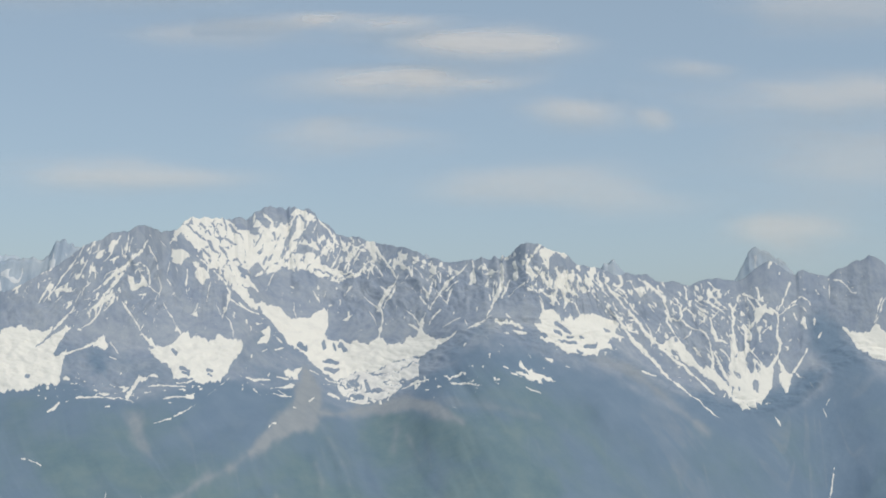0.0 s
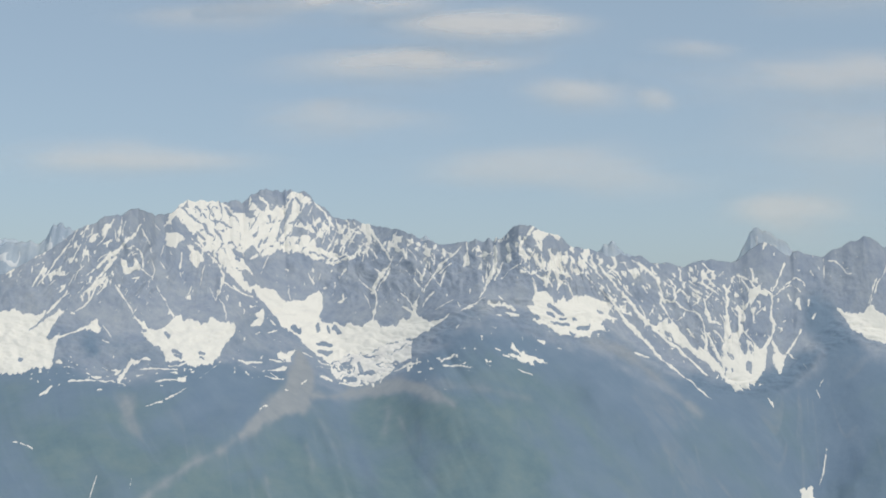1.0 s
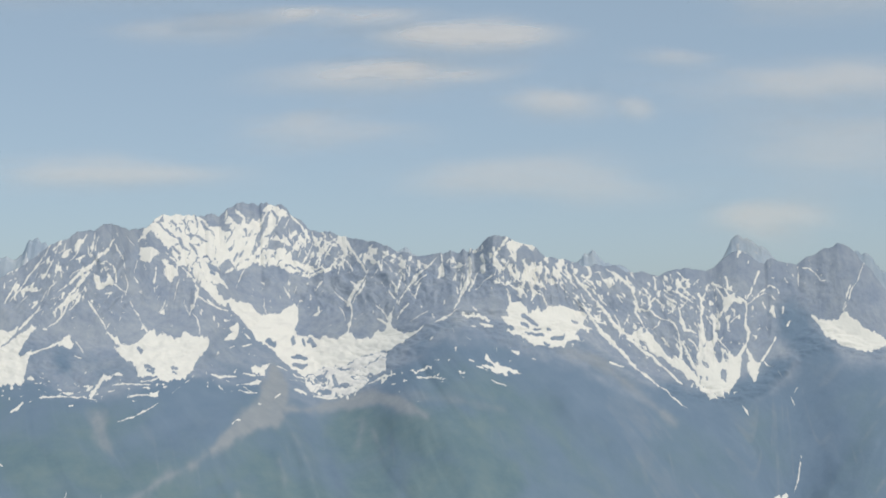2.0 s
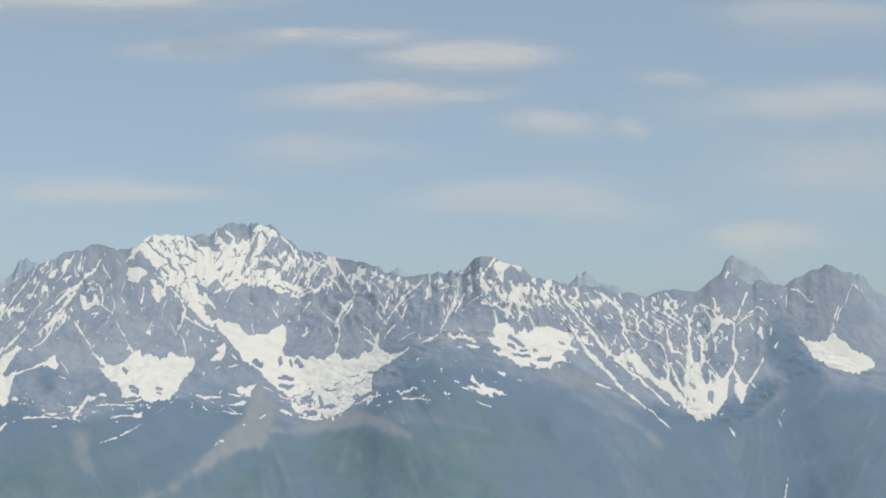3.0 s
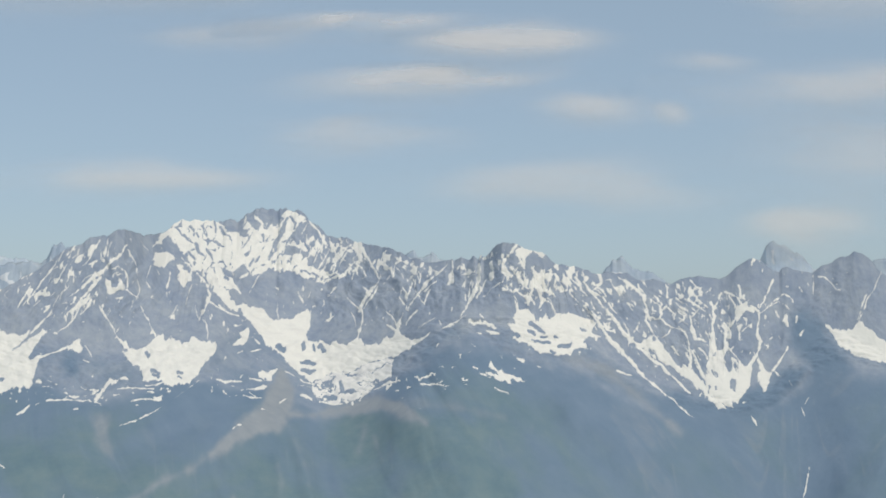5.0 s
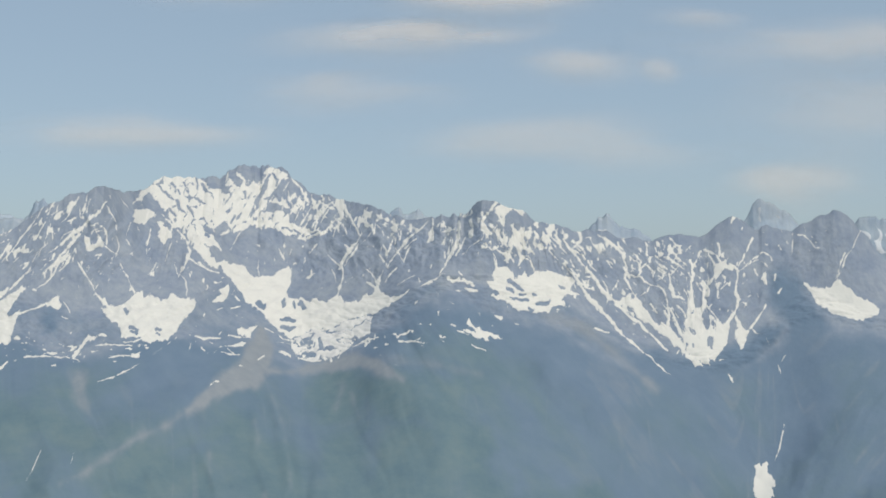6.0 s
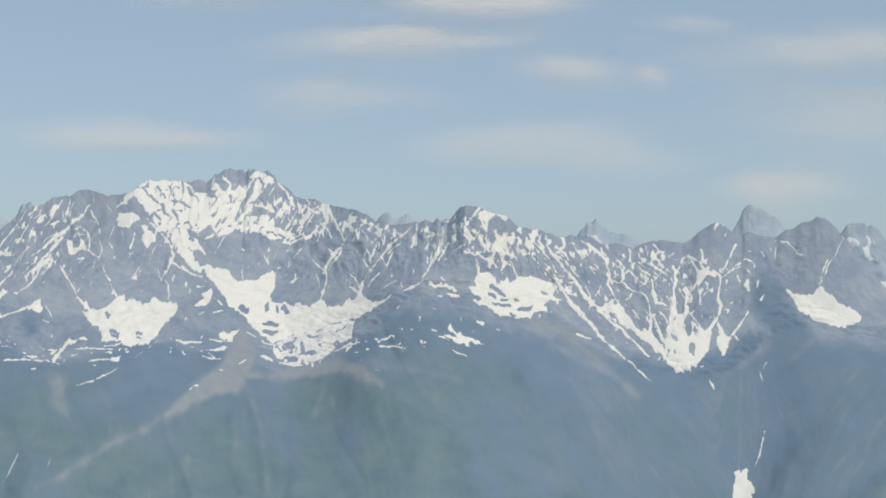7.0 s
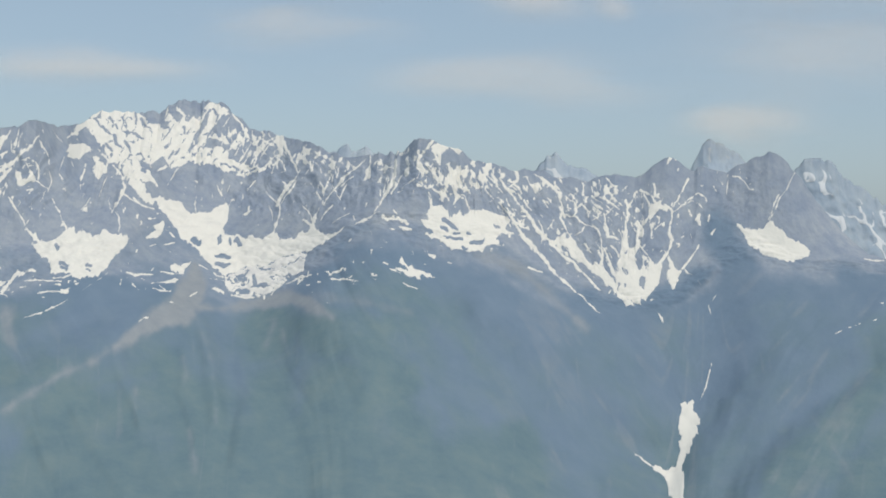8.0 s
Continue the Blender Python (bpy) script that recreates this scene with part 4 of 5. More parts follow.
snowfield("flat snow patch on the heath bench", [(-170, 539), (-163, 542), (-149, 545), (-138, 552), (-133, 551), (-130, 549), (-141, 545), (-154, 540)])
snowfield("jagged snow patch on the moraine bench", [(-473, 549), (-463, 549), (-455, 545), (-447, 553), (-435, 555), (-433, 552), (-444, 543), (-442, 535), (-460, 535), (-468, 542)])
snowfield("broken snow on a rocky knob", [(-500, 626), (-495, 633), (-489, 624), (-492, 612), (-499, 603), (-510, 597), (-516, 601), (-510, 607), (-502, 612), (-508, 618), (-519, 618)])
snowfield("snow filling a notch on the dark bench", [(-782, 506), (-785, 507), (-780, 516), (-775, 521), (-768, 528), (-762, 536), (-757, 541), (-746, 539), (-737, 541), (-748, 534), (-759, 528), (-766, 521), (-772, 513), (-778, 506)])
snowfield("snow saddle on a low rocky rib", [(-844, 592), (-833, 597), (-828, 605), (-820, 611), (-817, 602), (-811, 592), (-816, 585), (-830, 589)])
snowfield("snow patch under the long notched ridge", [(113, 741), (121, 754), (130, 758), (129, 742), (124, 730), (118, 726)])
snowfield("dagger of snow on the eastern wall", [(511, 645), (515, 656), (520, 654), (521, 643), (525, 629), (520, 634)])
snowfield("snow streak under the saddle towers", [(-302, 820), (-295, 817), (-286, 828), (-277, 823), (-275, 802), (-277, 782), (-282, 769), (-288, 776), (-286, 789), (-291, 799)])
snowfield("snow notch below the saddle", [(-185, 748), (-177, 756), (-169, 758), (-172, 747), (-177, 737), (-183, 741)])
snowfield("snow on the tip of the dark peak", [(453, 754), (458, 773), (466, 775), (471, 767), (463, 770), (458, 756)])
snow_gully([(-851, 779, 1.1), (-865, 752, 1.6), (-881, 733, 1.6), (-897, 714, 2.1), (-907, 698, 1.6), (-923, 679, 1.6), (-932, 667, 1.1)])
snow_gully([(-918, 704, 2.1), (-931, 684, 2.1), (-943, 665, 1.6)])
snow_gully([(-818, 790, 1.1), (-831, 784, 2.1), (-842, 763, 2.6), (-847, 749, 3.2), (-857, 730, 1.6), (-862, 722, 0.6)])
snow_gully([(-825, 777, 2.1), (-827, 763, 2.1), (-837, 756, 1.6)])
snow_gully([(-796, 782, 1.1), (-798, 766, 2.1), (-806, 753, 1.6), (-816, 742, 1.1)])
snow_gully([(-767, 806, 1.1), (-770, 781, 2.6), (-775, 764, 2.6), (-781, 753, 2.1), (-778, 748, 1.1)])
snow_gully([(-781, 775, 1.1), (-781, 755, 2.1)])
snow_gully([(-760, 792, 0.8), (-764, 777, 1.1), (-768, 764, 2.1)])
snow_gully([(-745, 765, 1.1), (-761, 748, 3.2), (-777, 735, 3.7), (-797, 720, 4.2), (-812, 706, 3.2), (-826, 694, 2.1), (-839, 685, 1.3)])
snow_gully([(-766, 737, 2.1), (-782, 719, 3.2), (-798, 699, 3.7), (-814, 683, 3.2), (-827, 667, 3.2), (-839, 657, 2.1), (-845, 654, 0.8)])
snow_gully([(-794, 726, 1.1), (-810, 720, 1.6), (-821, 707, 1.1)])
snow_gully([(-800, 683, 2.1), (-819, 667, 2.6), (-830, 647, 1.6), (-842, 632, 1.6), (-860, 621, 1.1)])
snow_gully([(-843, 704, 1.1), (-856, 693, 1.6), (-864, 683, 1.1), (-875, 667, 0.8)])
snow_gully([(-854, 693, 1.3), (-862, 675, 0.8)])
snow_gully([(-870, 693, 1.1), (-881, 682, 0.6)])
snow_gully([(-900, 677, 1.6), (-912, 666, 0.8)])
snow_gully([(-874, 725, 1.1), (-884, 711, 0.7)])
snow_gully([(-833, 727, 1.3), (-828, 720, 0.8)])
snow_gully([(-894, 662, 1.6), (-896, 656, 0.8)])
snow_gully([(-798, 678, 3.2), (-803, 668, 3.2), (-810, 657, 1.6), (-817, 652, 1.1)])
snow_gully([(-844, 674, 1.6), (-853, 671, 1.1)])
snow_gully([(-759, 737, 2.1), (-747, 743, 2.6), (-733, 735, 2.6), (-727, 720, 2.6), (-729, 703, 2.1)])
snow_gully([(-751, 735, 1.6), (-743, 718, 2.6), (-732, 701, 3.2), (-715, 689, 1.6), (-706, 683, 0.6)])
snow_gully([(-748, 682, 1.6), (-737, 683, 3.2)])
snow_gully([(-728, 778, 3.2), (-724, 767, 2.6), (-717, 757, 2.1), (-711, 746, 2.1), (-708, 730, 1.1), (-706, 714, 1.1), (-703, 703, 2.1), (-709, 680, 1.6)])
snow_gully([(-691, 715, 1.6), (-685, 704, 2.1)])
snow_gully([(-683, 750, 1.3), (-691, 726, 0.8)])
snow_gully([(-704, 798, 1.1), (-697, 787, 1.6), (-690, 779, 0.6)])
snow_gully([(-724, 800, 2.1), (-723, 795, 1.1)])
snow_gully([(-701, 670, 1.6), (-695, 659, 1.6)])
snow_gully([(-782, 668, 1.6), (-774, 656, 2.1), (-763, 641, 2.6), (-754, 629, 2.1), (-745, 615, 1.1), (-734, 603, 2.1)])
snow_gully([(-693, 651, 2.1), (-684, 642, 2.6), (-677, 628, 2.1), (-669, 615, 2.1)])
snow_gully([(-644, 776, 1.6), (-635, 773, 1.1)])
snow_gully([(-673, 746, 1.1), (-666, 731, 0.8)])
snow_gully([(-626, 777, 2.1), (-615, 764, 3.7), (-604, 752, 3.2), (-593, 739, 2.6), (-582, 727, 2.6), (-573, 715, 2.6), (-568, 697, 3.2), (-570, 679, 3.2), (-577, 664, 3.2), (-584, 649, 3.2), (-587, 640, 1.1)])
snow_gully([(-596, 667, 1.1), (-591, 651, 1.6), (-585, 643, 2.1)])
snow_gully([(-579, 645, 1.6), (-572, 635, 1.6), (-567, 622, 1.3), (-570, 609, 0.8)])
snow_gully([(-647, 740, 1.6), (-648, 721, 3.2), (-652, 707, 2.1), (-653, 689, 1.3)])
snow_gully([(-643, 707, 2.1), (-648, 695, 0.8)])
snow_gully([(-604, 714, 0.8), (-608, 696, 1.3), (-615, 675, 1.6)])
snow_gully([(-630, 672, 2.1), (-639, 656, 1.6), (-644, 648, 0.6)])
snow_gully([(-511, 734, 2.1), (-499, 744, 3.2)])
snow_gully([(-382, 883, 1.6), (-371, 865, 2.6), (-362, 848, 3.2), (-353, 834, 2.6), (-348, 820, 3.2), (-335, 812, 3.2), (-329, 798, 2.6), (-329, 770, 2.1), (-332, 750, 2.1)])
snow_gully([(-353, 826, 2.1), (-359, 805, 3.2), (-367, 784, 2.1), (-372, 770, 1.6)])
snow_gully([(-340, 813, 2.1), (-346, 792, 2.6), (-356, 771, 2.1), (-363, 760, 1.6)])
snow_gully([(-327, 843, 2.1), (-318, 826, 2.6), (-318, 804, 2.1), (-323, 784, 1.6)])
snow_gully([(-321, 842, 1.1), (-313, 840, 2.6), (-305, 822, 2.1)])
snow_gully([(-297, 818, 1.6), (-307, 811, 2.1), (-316, 790, 1.6)])
snow_gully([(-362, 819, 2.1), (-373, 812, 1.1), (-380, 791, 2.1), (-388, 781, 1.1)])
snow_gully([(-378, 818, 1.1), (-377, 805, 1.6), (-383, 791, 2.1)])
snow_gully([(-394, 810, 1.6), (-397, 796, 2.1)])
snow_gully([(-307, 799, 1.6), (-316, 783, 2.1), (-322, 763, 2.1), (-328, 750, 2.1)])
snow_gully([(-331, 770, 1.6), (-339, 757, 2.1)])
snow_gully([(-340, 784, 1.6), (-350, 764, 2.6), (-359, 751, 2.1)])
snow_gully([(-293, 776, 1.6), (-301, 763, 1.6), (-309, 750, 2.1)])
snow_gully([(-416, 835, 1.6), (-427, 810, 2.1), (-432, 796, 1.6)])
snow_gully([(-384, 872, 1.6), (-392, 852, 2.1), (-395, 845, 1.1)])
snow_gully([(-286, 827, 2.1), (-277, 806, 3.2), (-272, 792, 3.2), (-264, 776, 2.6), (-256, 762, 2.6), (-249, 747, 2.6), (-244, 734, 2.1), (-239, 740, 1.1)])
snow_gully([(-232, 796, 1.6), (-239, 779, 1.6), (-242, 766, 1.1)])
snow_gully([(-253, 777, 2.1), (-256, 766, 2.1)])
snow_gully([(-247, 816, 1.6), (-231, 811, 1.6)])
snow_gully([(-204, 782, 1.6), (-212, 764, 2.1), (-218, 745, 1.6)])
snow_gully([(-210, 757, 1.6), (-201, 744, 2.1), (-197, 732, 1.6)])
snow_gully([(-224, 739, 1.6), (-231, 727, 1.1), (-242, 718, 0.8)])
snow_gully([(-274, 755, 2.1), (-269, 741, 2.1)])
snow_gully([(-292, 753, 2.1), (-296, 736, 1.3)])
snow_gully([(-280, 736, 1.6), (-270, 738, 1.6)])
snow_gully([(-242, 734, 1.6), (-250, 718, 2.1), (-260, 706, 4.2), (-269, 692, 4.7), (-276, 678, 4.2), (-281, 663, 2.6)])
snow_gully([(-246, 716, 2.1), (-255, 697, 3.2), (-265, 684, 2.6), (-273, 668, 1.6)])
snow_gully([(-274, 717, 1.1), (-267, 710, 2.1), (-266, 698, 2.1)])
snow_gully([(-276, 680, 3.2), (-274, 662, 2.1), (-275, 645, 2.1), (-278, 628, 2.6), (-283, 608, 2.6)])
snow_gully([(-304, 695, 1.1), (-295, 683, 1.6), (-284, 672, 1.6), (-278, 666, 2.1)])
snow_gully([(-296, 667, 1.1), (-290, 651, 1.6), (-286, 634, 1.1)])
snow_gully([(-328, 718, 2.1), (-336, 706, 2.1), (-346, 688, 1.6), (-354, 669, 2.1)])
snow_gully([(-400, 708, 1.6), (-395, 696, 2.6), (-389, 687, 2.6)])
snow_gully([(-376, 706, 1.6), (-380, 694, 1.3)])
snow_gully([(-438, 684, 0.8), (-439, 665, 1.6), (-436, 647, 1.6)])
snow_gully([(-473, 750, 2.1), (-478, 738, 2.1), (-486, 721, 1.6), (-493, 704, 1.1)])
snow_gully([(-327, 657, 1.1), (-338, 649, 2.6), (-345, 646, 1.1)])
snow_gully([(-217, 711, 1.3), (-212, 702, 1.1)])
snow_gully([(-113, 760, 1.6), (-124, 745, 2.1), (-140, 733, 3.2), (-152, 718, 4.2), (-164, 701, 3.2), (-175, 689, 2.6), (-182, 678, 3.2), (-187, 664, 2.1)])
snow_gully([(-199, 713, 2.1), (-190, 701, 2.6), (-189, 687, 2.6), (-190, 667, 1.6)])
snow_gully([(-182, 713, 2.1), (-186, 698, 2.6), (-190, 690, 2.1)])
snow_gully([(-204, 692, 1.1), (-194, 678, 1.6)])
snow_gully([(-172, 704, 1.6), (-164, 689, 1.6), (-155, 677, 1.1)])
snow_gully([(-145, 706, 1.1), (-150, 695, 2.1), (-156, 677, 2.1)])
snow_gully([(-159, 751, 2.1), (-163, 737, 2.1), (-166, 719, 1.6)])
snow_gully([(-134, 723, 2.1), (-147, 712, 2.1), (-156, 703, 2.1)])
snow_gully([(-230, 664, 1.1), (-219, 653, 1.6), (-211, 643, 2.6), (-206, 628, 4.2)])
snow_gully([(-196, 661, 1.6), (-201, 647, 3.2), (-205, 631, 5.2), (-206, 614, 6.3)])
snow_gully([(-168, 664, 1.6), (-179, 653, 2.6), (-187, 641, 2.1), (-191, 634, 1.1)])
snow_gully([(-225, 636, 2.1), (-216, 632, 2.6), (-206, 623, 3.2)])
snow_gully([(-134, 649, 1.1), (-150, 641, 1.1), (-166, 630, 0.6)])
snow_gully([(-575, 684, 1.1), (-561, 676, 2.1), (-544, 665, 2.6), (-528, 658, 1.6), (-511, 653, 2.1)])
snow_gully([(-550, 674, 2.1), (-533, 660, 2.1), (-517, 655, 1.6)])
snow_gully([(-351, 498, 1.6), (-324, 493, 2.1), (-308, 494, 1.6)])
snow_gully([(-309, 502, 3.2), (-287, 504, 3.2), (-271, 507, 2.6), (-261, 515, 2.1), (-248, 525, 2.1)])
snow_gully([(-347, 528, 1.1), (-336, 518, 1.6), (-341, 509, 1.6)])
snow_gully([(-325, 538, 1.6), (-323, 523, 1.6), (-328, 512, 1.6)])
snow_gully([(-357, 514, 1.6), (-330, 511, 1.6), (-314, 511, 1.1)])
snow_gully([(-266, 537, 2.1), (-245, 540, 2.6), (-229, 548, 2.6), (-213, 560, 2.1)])
snow_gully([(-248, 518, 1.1), (-234, 523, 1.6), (-218, 530, 3.2), (-199, 534, 2.6)])
snow_gully([(-422, 550, 1.1), (-409, 545, 2.1), (-395, 538, 2.6), (-384, 530, 2.1), (-363, 525, 1.6)])
snow_gully([(-397, 525, 1.6), (-379, 524, 1.6), (-368, 520, 1.1)])
snow_gully([(-389, 508, 1.1), (-375, 504, 3.2), (-368, 501, 3.2)])
snow_gully([(-427, 497, 1.6), (-416, 501, 2.1)])
snow_gully([(-434, 584, 1.6), (-418, 576, 1.6)])
snow_gully([(-421, 570, 1.1), (-406, 560, 2.1), (-385, 556, 2.1), (-363, 555, 1.6)])
snow_gully([(-547, 539, 2.6), (-532, 535, 3.2), (-519, 535, 2.1), (-501, 533, 1.6)])
snow_gully([(-503, 540, 1.6), (-498, 547, 1.6)])
snow_gully([(-487, 540, 2.1), (-471, 535, 2.1), (-444, 534, 1.6)])
snow_gully([(-492, 521, 1.1), (-476, 521, 2.1), (-454, 524, 3.2)])
snow_gully([(-497, 511, 1.6), (-481, 509, 1.6), (-460, 507, 1.1)])
snow_gully([(-486, 517, 1.1), (-473, 510, 1.6)])
snow_gully([(-519, 526, 1.6), (-513, 525, 1.1)])
snow_gully([(-514, 462, 1.1), (-507, 467, 2.1), (-498, 470, 1.6)])
snow_gully([(-461, 490, 1.6), (-454, 489, 1.1)])
snow_gully([(-486, 584, 2.1), (-475, 587, 2.1), (-467, 589, 1.6)])
snow_gully([(-510, 584, 1.6), (-501, 587, 1.6)])
snow_gully([(-478, 610, 1.1), (-467, 599, 2.1)])
snow_gully([(-547, 556, 1.6), (-546, 550, 1.1)])
snow_gully([(-529, 574, 1.1), (-536, 571, 1.1)])
snow_gully([(-685, 531, 1.6), (-666, 531, 1.6), (-650, 537, 2.1)])
snow_gully([(-917, 616, 2.1), (-901, 631, 3.2), (-887, 644, 2.6), (-874, 657, 1.6)])
snow_gully([(-895, 577, 2.1), (-877, 582, 1.6), (-860, 587, 1.6), (-844, 592, 3.2), (-830, 597, 3.2)])
snow_gully([(-806, 597, 1.1), (-797, 587, 1.6), (-792, 578, 1.1)])
snow_gully([(-807, 571, 1.6), (-798, 568, 1.6)])
snow_gully([(-868, 618, 2.1), (-862, 616, 1.1)])
snow_gully([(-786, 521, 1.6), (-777, 523, 2.1)])
snow_gully([(-895, 501, 1.1), (-879, 506, 1.6), (-857, 509, 2.1), (-835, 509, 1.6), (-813, 507, 1.1), (-791, 506, 1.6), (-772, 502, 1.1)])
snow_gully([(-835, 514, 2.1), (-824, 512, 2.6), (-813, 512, 1.6)])
snow_gully([(-900, 536, 2.1), (-893, 535, 2.6)])
snow_gully([(-933, 487, 1.6), (-922, 490, 2.6), (-911, 499, 1.6)])
snow_gully([(-735, 541, 1.6), (-727, 543, 3.2), (-718, 539, 1.6)])
snow_gully([(-723, 532, 1.1), (-718, 527, 1.6)])
snow_gully([(-745, 516, 1.6), (-734, 517, 2.1)])
snow_gully([(-742, 525, 0.8), (-715, 527, 1.1), (-688, 526, 1.1), (-669, 525, 1.1)])
snow_gully([(-671, 519, 2.1), (-664, 518, 2.1)])
snow_gully([(-641, 520, 1.6), (-636, 521, 1.6)])
snow_gully([(-711, 506, 1.6), (-692, 509, 1.6), (-665, 511, 1.6), (-652, 513, 1.1)])
snow_gully([(-701, 500, 1.6), (-690, 499, 1.1)])
snow_gully([(-732, 471, 1.1), (-708, 477, 1.6), (-686, 481, 2.1), (-670, 488, 1.6), (-651, 496, 0.8)])
snow_gully([(-627, 512, 0.6), (-606, 522, 1.1), (-582, 538, 0.6)])
snow_gully([(20, 791, 3.2), (10, 773, 4.7), (-1, 762, 4.2), (-6, 750, 3.2), (-1, 736, 3.2), (2, 725, 2.6)])
snow_gully([(20, 777, 3.2), (24, 764, 2.6), (31, 747, 2.1), (39, 740, 1.6)])
snow_gully([(-1, 741, 2.6), (-3, 725, 2.1), (-7, 714, 1.6)])
snow_gully([(7, 741, 1.6), (13, 747, 2.1), (17, 736, 2.1)])
snow_gully([(-1, 730, 1.6), (7, 719, 1.6), (11, 711, 1.1)])
snow_gully([(21, 744, 2.1), (15, 731, 1.6)])
snow_gully([(28, 736, 3.2), (26, 725, 3.2), (34, 714, 3.2), (42, 704, 2.6)])
snow_gully([(95, 735, 1.1), (92, 717, 2.6), (98, 710, 2.1), (90, 700, 2.1)])
snow_gully([(84, 700, 3.2), (79, 689, 2.1), (87, 673, 2.1), (95, 654, 2.1)])
snow_gully([(66, 694, 2.1), (72, 683, 4.2), (64, 669, 2.6)])
snow_gully([(47, 693, 2.1), (58, 688, 2.1), (52, 677, 1.1)])
snow_gully([(15, 703, 1.6), (26, 693, 1.6), (37, 687, 1.6)])
snow_gully([(17, 689, 2.1), (24, 682, 2.6), (21, 669, 3.2)])
snow_gully([(4, 703, 1.6), (13, 696, 1.6)])
snow_gully([(166, 616, 1.6), (177, 613, 1.6)])
snow_gully([(-49, 778, 1.6), (-51, 756, 3.2), (-53, 738, 4.2), (-52, 721, 4.2), (-56, 704, 5.2), (-65, 689, 4.2), (-72, 674, 4.2), (-77, 663, 2.6), (-86, 652, 1.6)])
snow_gully([(-67, 722, 2.1), (-68, 704, 2.6), (-72, 689, 1.6)])
snow_gully([(-77, 693, 2.1), (-75, 682, 2.1)])
snow_gully([(-38, 720, 1.6), (-47, 703, 2.1), (-56, 687, 2.1)])
snow_gully([(-59, 738, 2.1), (-68, 739, 4.2), (-83, 736, 2.6)])
snow_gully([(-89, 754, 2.1), (-94, 746, 2.1)])
snow_gully([(-81, 752, 1.6), (-72, 739, 2.1)])
snow_gully([(-13, 714, 1.6), (-27, 703, 1.6), (-38, 692, 1.1)])
snow_gully([(-27, 750, 2.1), (-25, 742, 2.1)])
snow_gully([(-118, 628, 1.6), (-104, 635, 4.2), (-88, 644, 1.6)])
snow_gully([(-125, 644, 1.6), (-121, 635, 1.1)])
snow_gully([(-75, 654, 1.6), (-86, 649, 1.6), (-96, 640, 1.1)])
snow_gully([(-38, 623, 1.6), (-27, 621, 3.2), (-11, 619, 2.1)])
snow_gully([(-54, 621, 1.6), (-45, 619, 1.6)])
snow_gully([(-48, 654, 2.1), (-43, 649, 2.1)])
snow_gully([(-64, 599, 1.6), (-57, 596, 1.1)])
snow_gully([(-100, 669, 2.6), (-104, 660, 1.6)])
snow_gully([(-129, 597, 1.6), (-125, 602, 1.1)])
snow_gully([(-89, 618, 1.1), (-85, 610, 1.1)])
snow_gully([(-171, 600, 3.2), (-157, 609, 3.7), (-144, 620, 1.3)])
snow_gully([(101, 761, 2.1), (109, 756, 1.1)])
snow_gully([(130, 730, 1.6), (136, 719, 2.6), (142, 704, 2.1), (151, 693, 1.6)])
snow_gully([(145, 719, 1.6), (153, 704, 2.6), (164, 694, 2.6), (174, 680, 3.2), (185, 667, 3.2), (195, 656, 3.2), (205, 642, 4.2), (218, 626, 4.7), (231, 610, 4.2), (247, 594, 3.7), (268, 575, 3.2), (289, 560, 3.2), (309, 540, 2.6), (330, 521, 2.6), (342, 511, 1.6)])
snow_gully([(159, 744, 2.1), (174, 739, 4.2), (177, 720, 3.2), (164, 705, 2.6)])
snow_gully([(185, 726, 1.6), (195, 726, 2.6), (201, 709, 1.6)])
snow_gully([(190, 746, 2.1), (198, 747, 1.6)])
snow_gully([(206, 706, 1.6), (216, 701, 1.6)])
snow_gully([(211, 732, 2.1), (222, 721, 3.7), (237, 712, 3.7), (250, 702, 3.2), (258, 693, 3.2), (260, 676, 3.2), (263, 660, 3.2), (268, 649, 2.6)])
snow_gully([(229, 743, 1.6), (243, 733, 2.6), (256, 728, 3.2), (269, 732, 1.6)])
snow_gully([(280, 733, 1.6), (295, 728, 2.1), (311, 727, 1.6)])
snow_gully([(158, 660, 2.1), (169, 644, 2.6), (182, 626, 4.2), (200, 604, 4.7), (216, 586, 4.2), (234, 568, 3.2), (257, 542, 2.1), (278, 525, 2.1), (309, 501, 1.6), (334, 480, 1.6), (350, 470, 0.7)])
snow_gully([(169, 642, 1.6), (174, 631, 1.6)])
snow_gully([(190, 626, 1.6), (200, 624, 1.6)])
snow_gully([(211, 637, 2.1), (218, 626, 2.1)])
snow_gully([(221, 642, 1.1), (226, 626, 1.6), (231, 613, 1.6)])
snow_gully([(179, 692, 1.6), (185, 681, 1.6)])
snow_gully([(190, 681, 2.1), (198, 668, 2.1), (206, 659, 1.1)])
snow_gully([(227, 679, 2.1), (237, 665, 1.6)])
snow_gully([(121, 696, 2.1), (132, 685, 1.6)])
snow_gully([(263, 657, 2.6), (260, 646, 2.1), (271, 629, 2.6), (279, 616, 2.1), (284, 600, 3.2)])
snow_gully([(269, 688, 1.6), (279, 680, 1.6), (287, 671, 2.1), (289, 658, 2.6), (284, 649, 2.1), (268, 652, 2.1)])
snow_gully([(309, 688, 2.1), (300, 677, 1.6), (290, 666, 2.1)])
snow_gully([(284, 651, 2.1), (295, 641, 2.6), (308, 632, 2.1), (321, 630, 1.6)])
snow_gully([(305, 630, 1.6), (300, 619, 1.6), (289, 611, 1.1)])
snow_gully([(321, 643, 1.6), (329, 649, 1.6), (336, 652, 1.1)])
snow_gully([(300, 708, 2.1), (300, 694, 2.1)])
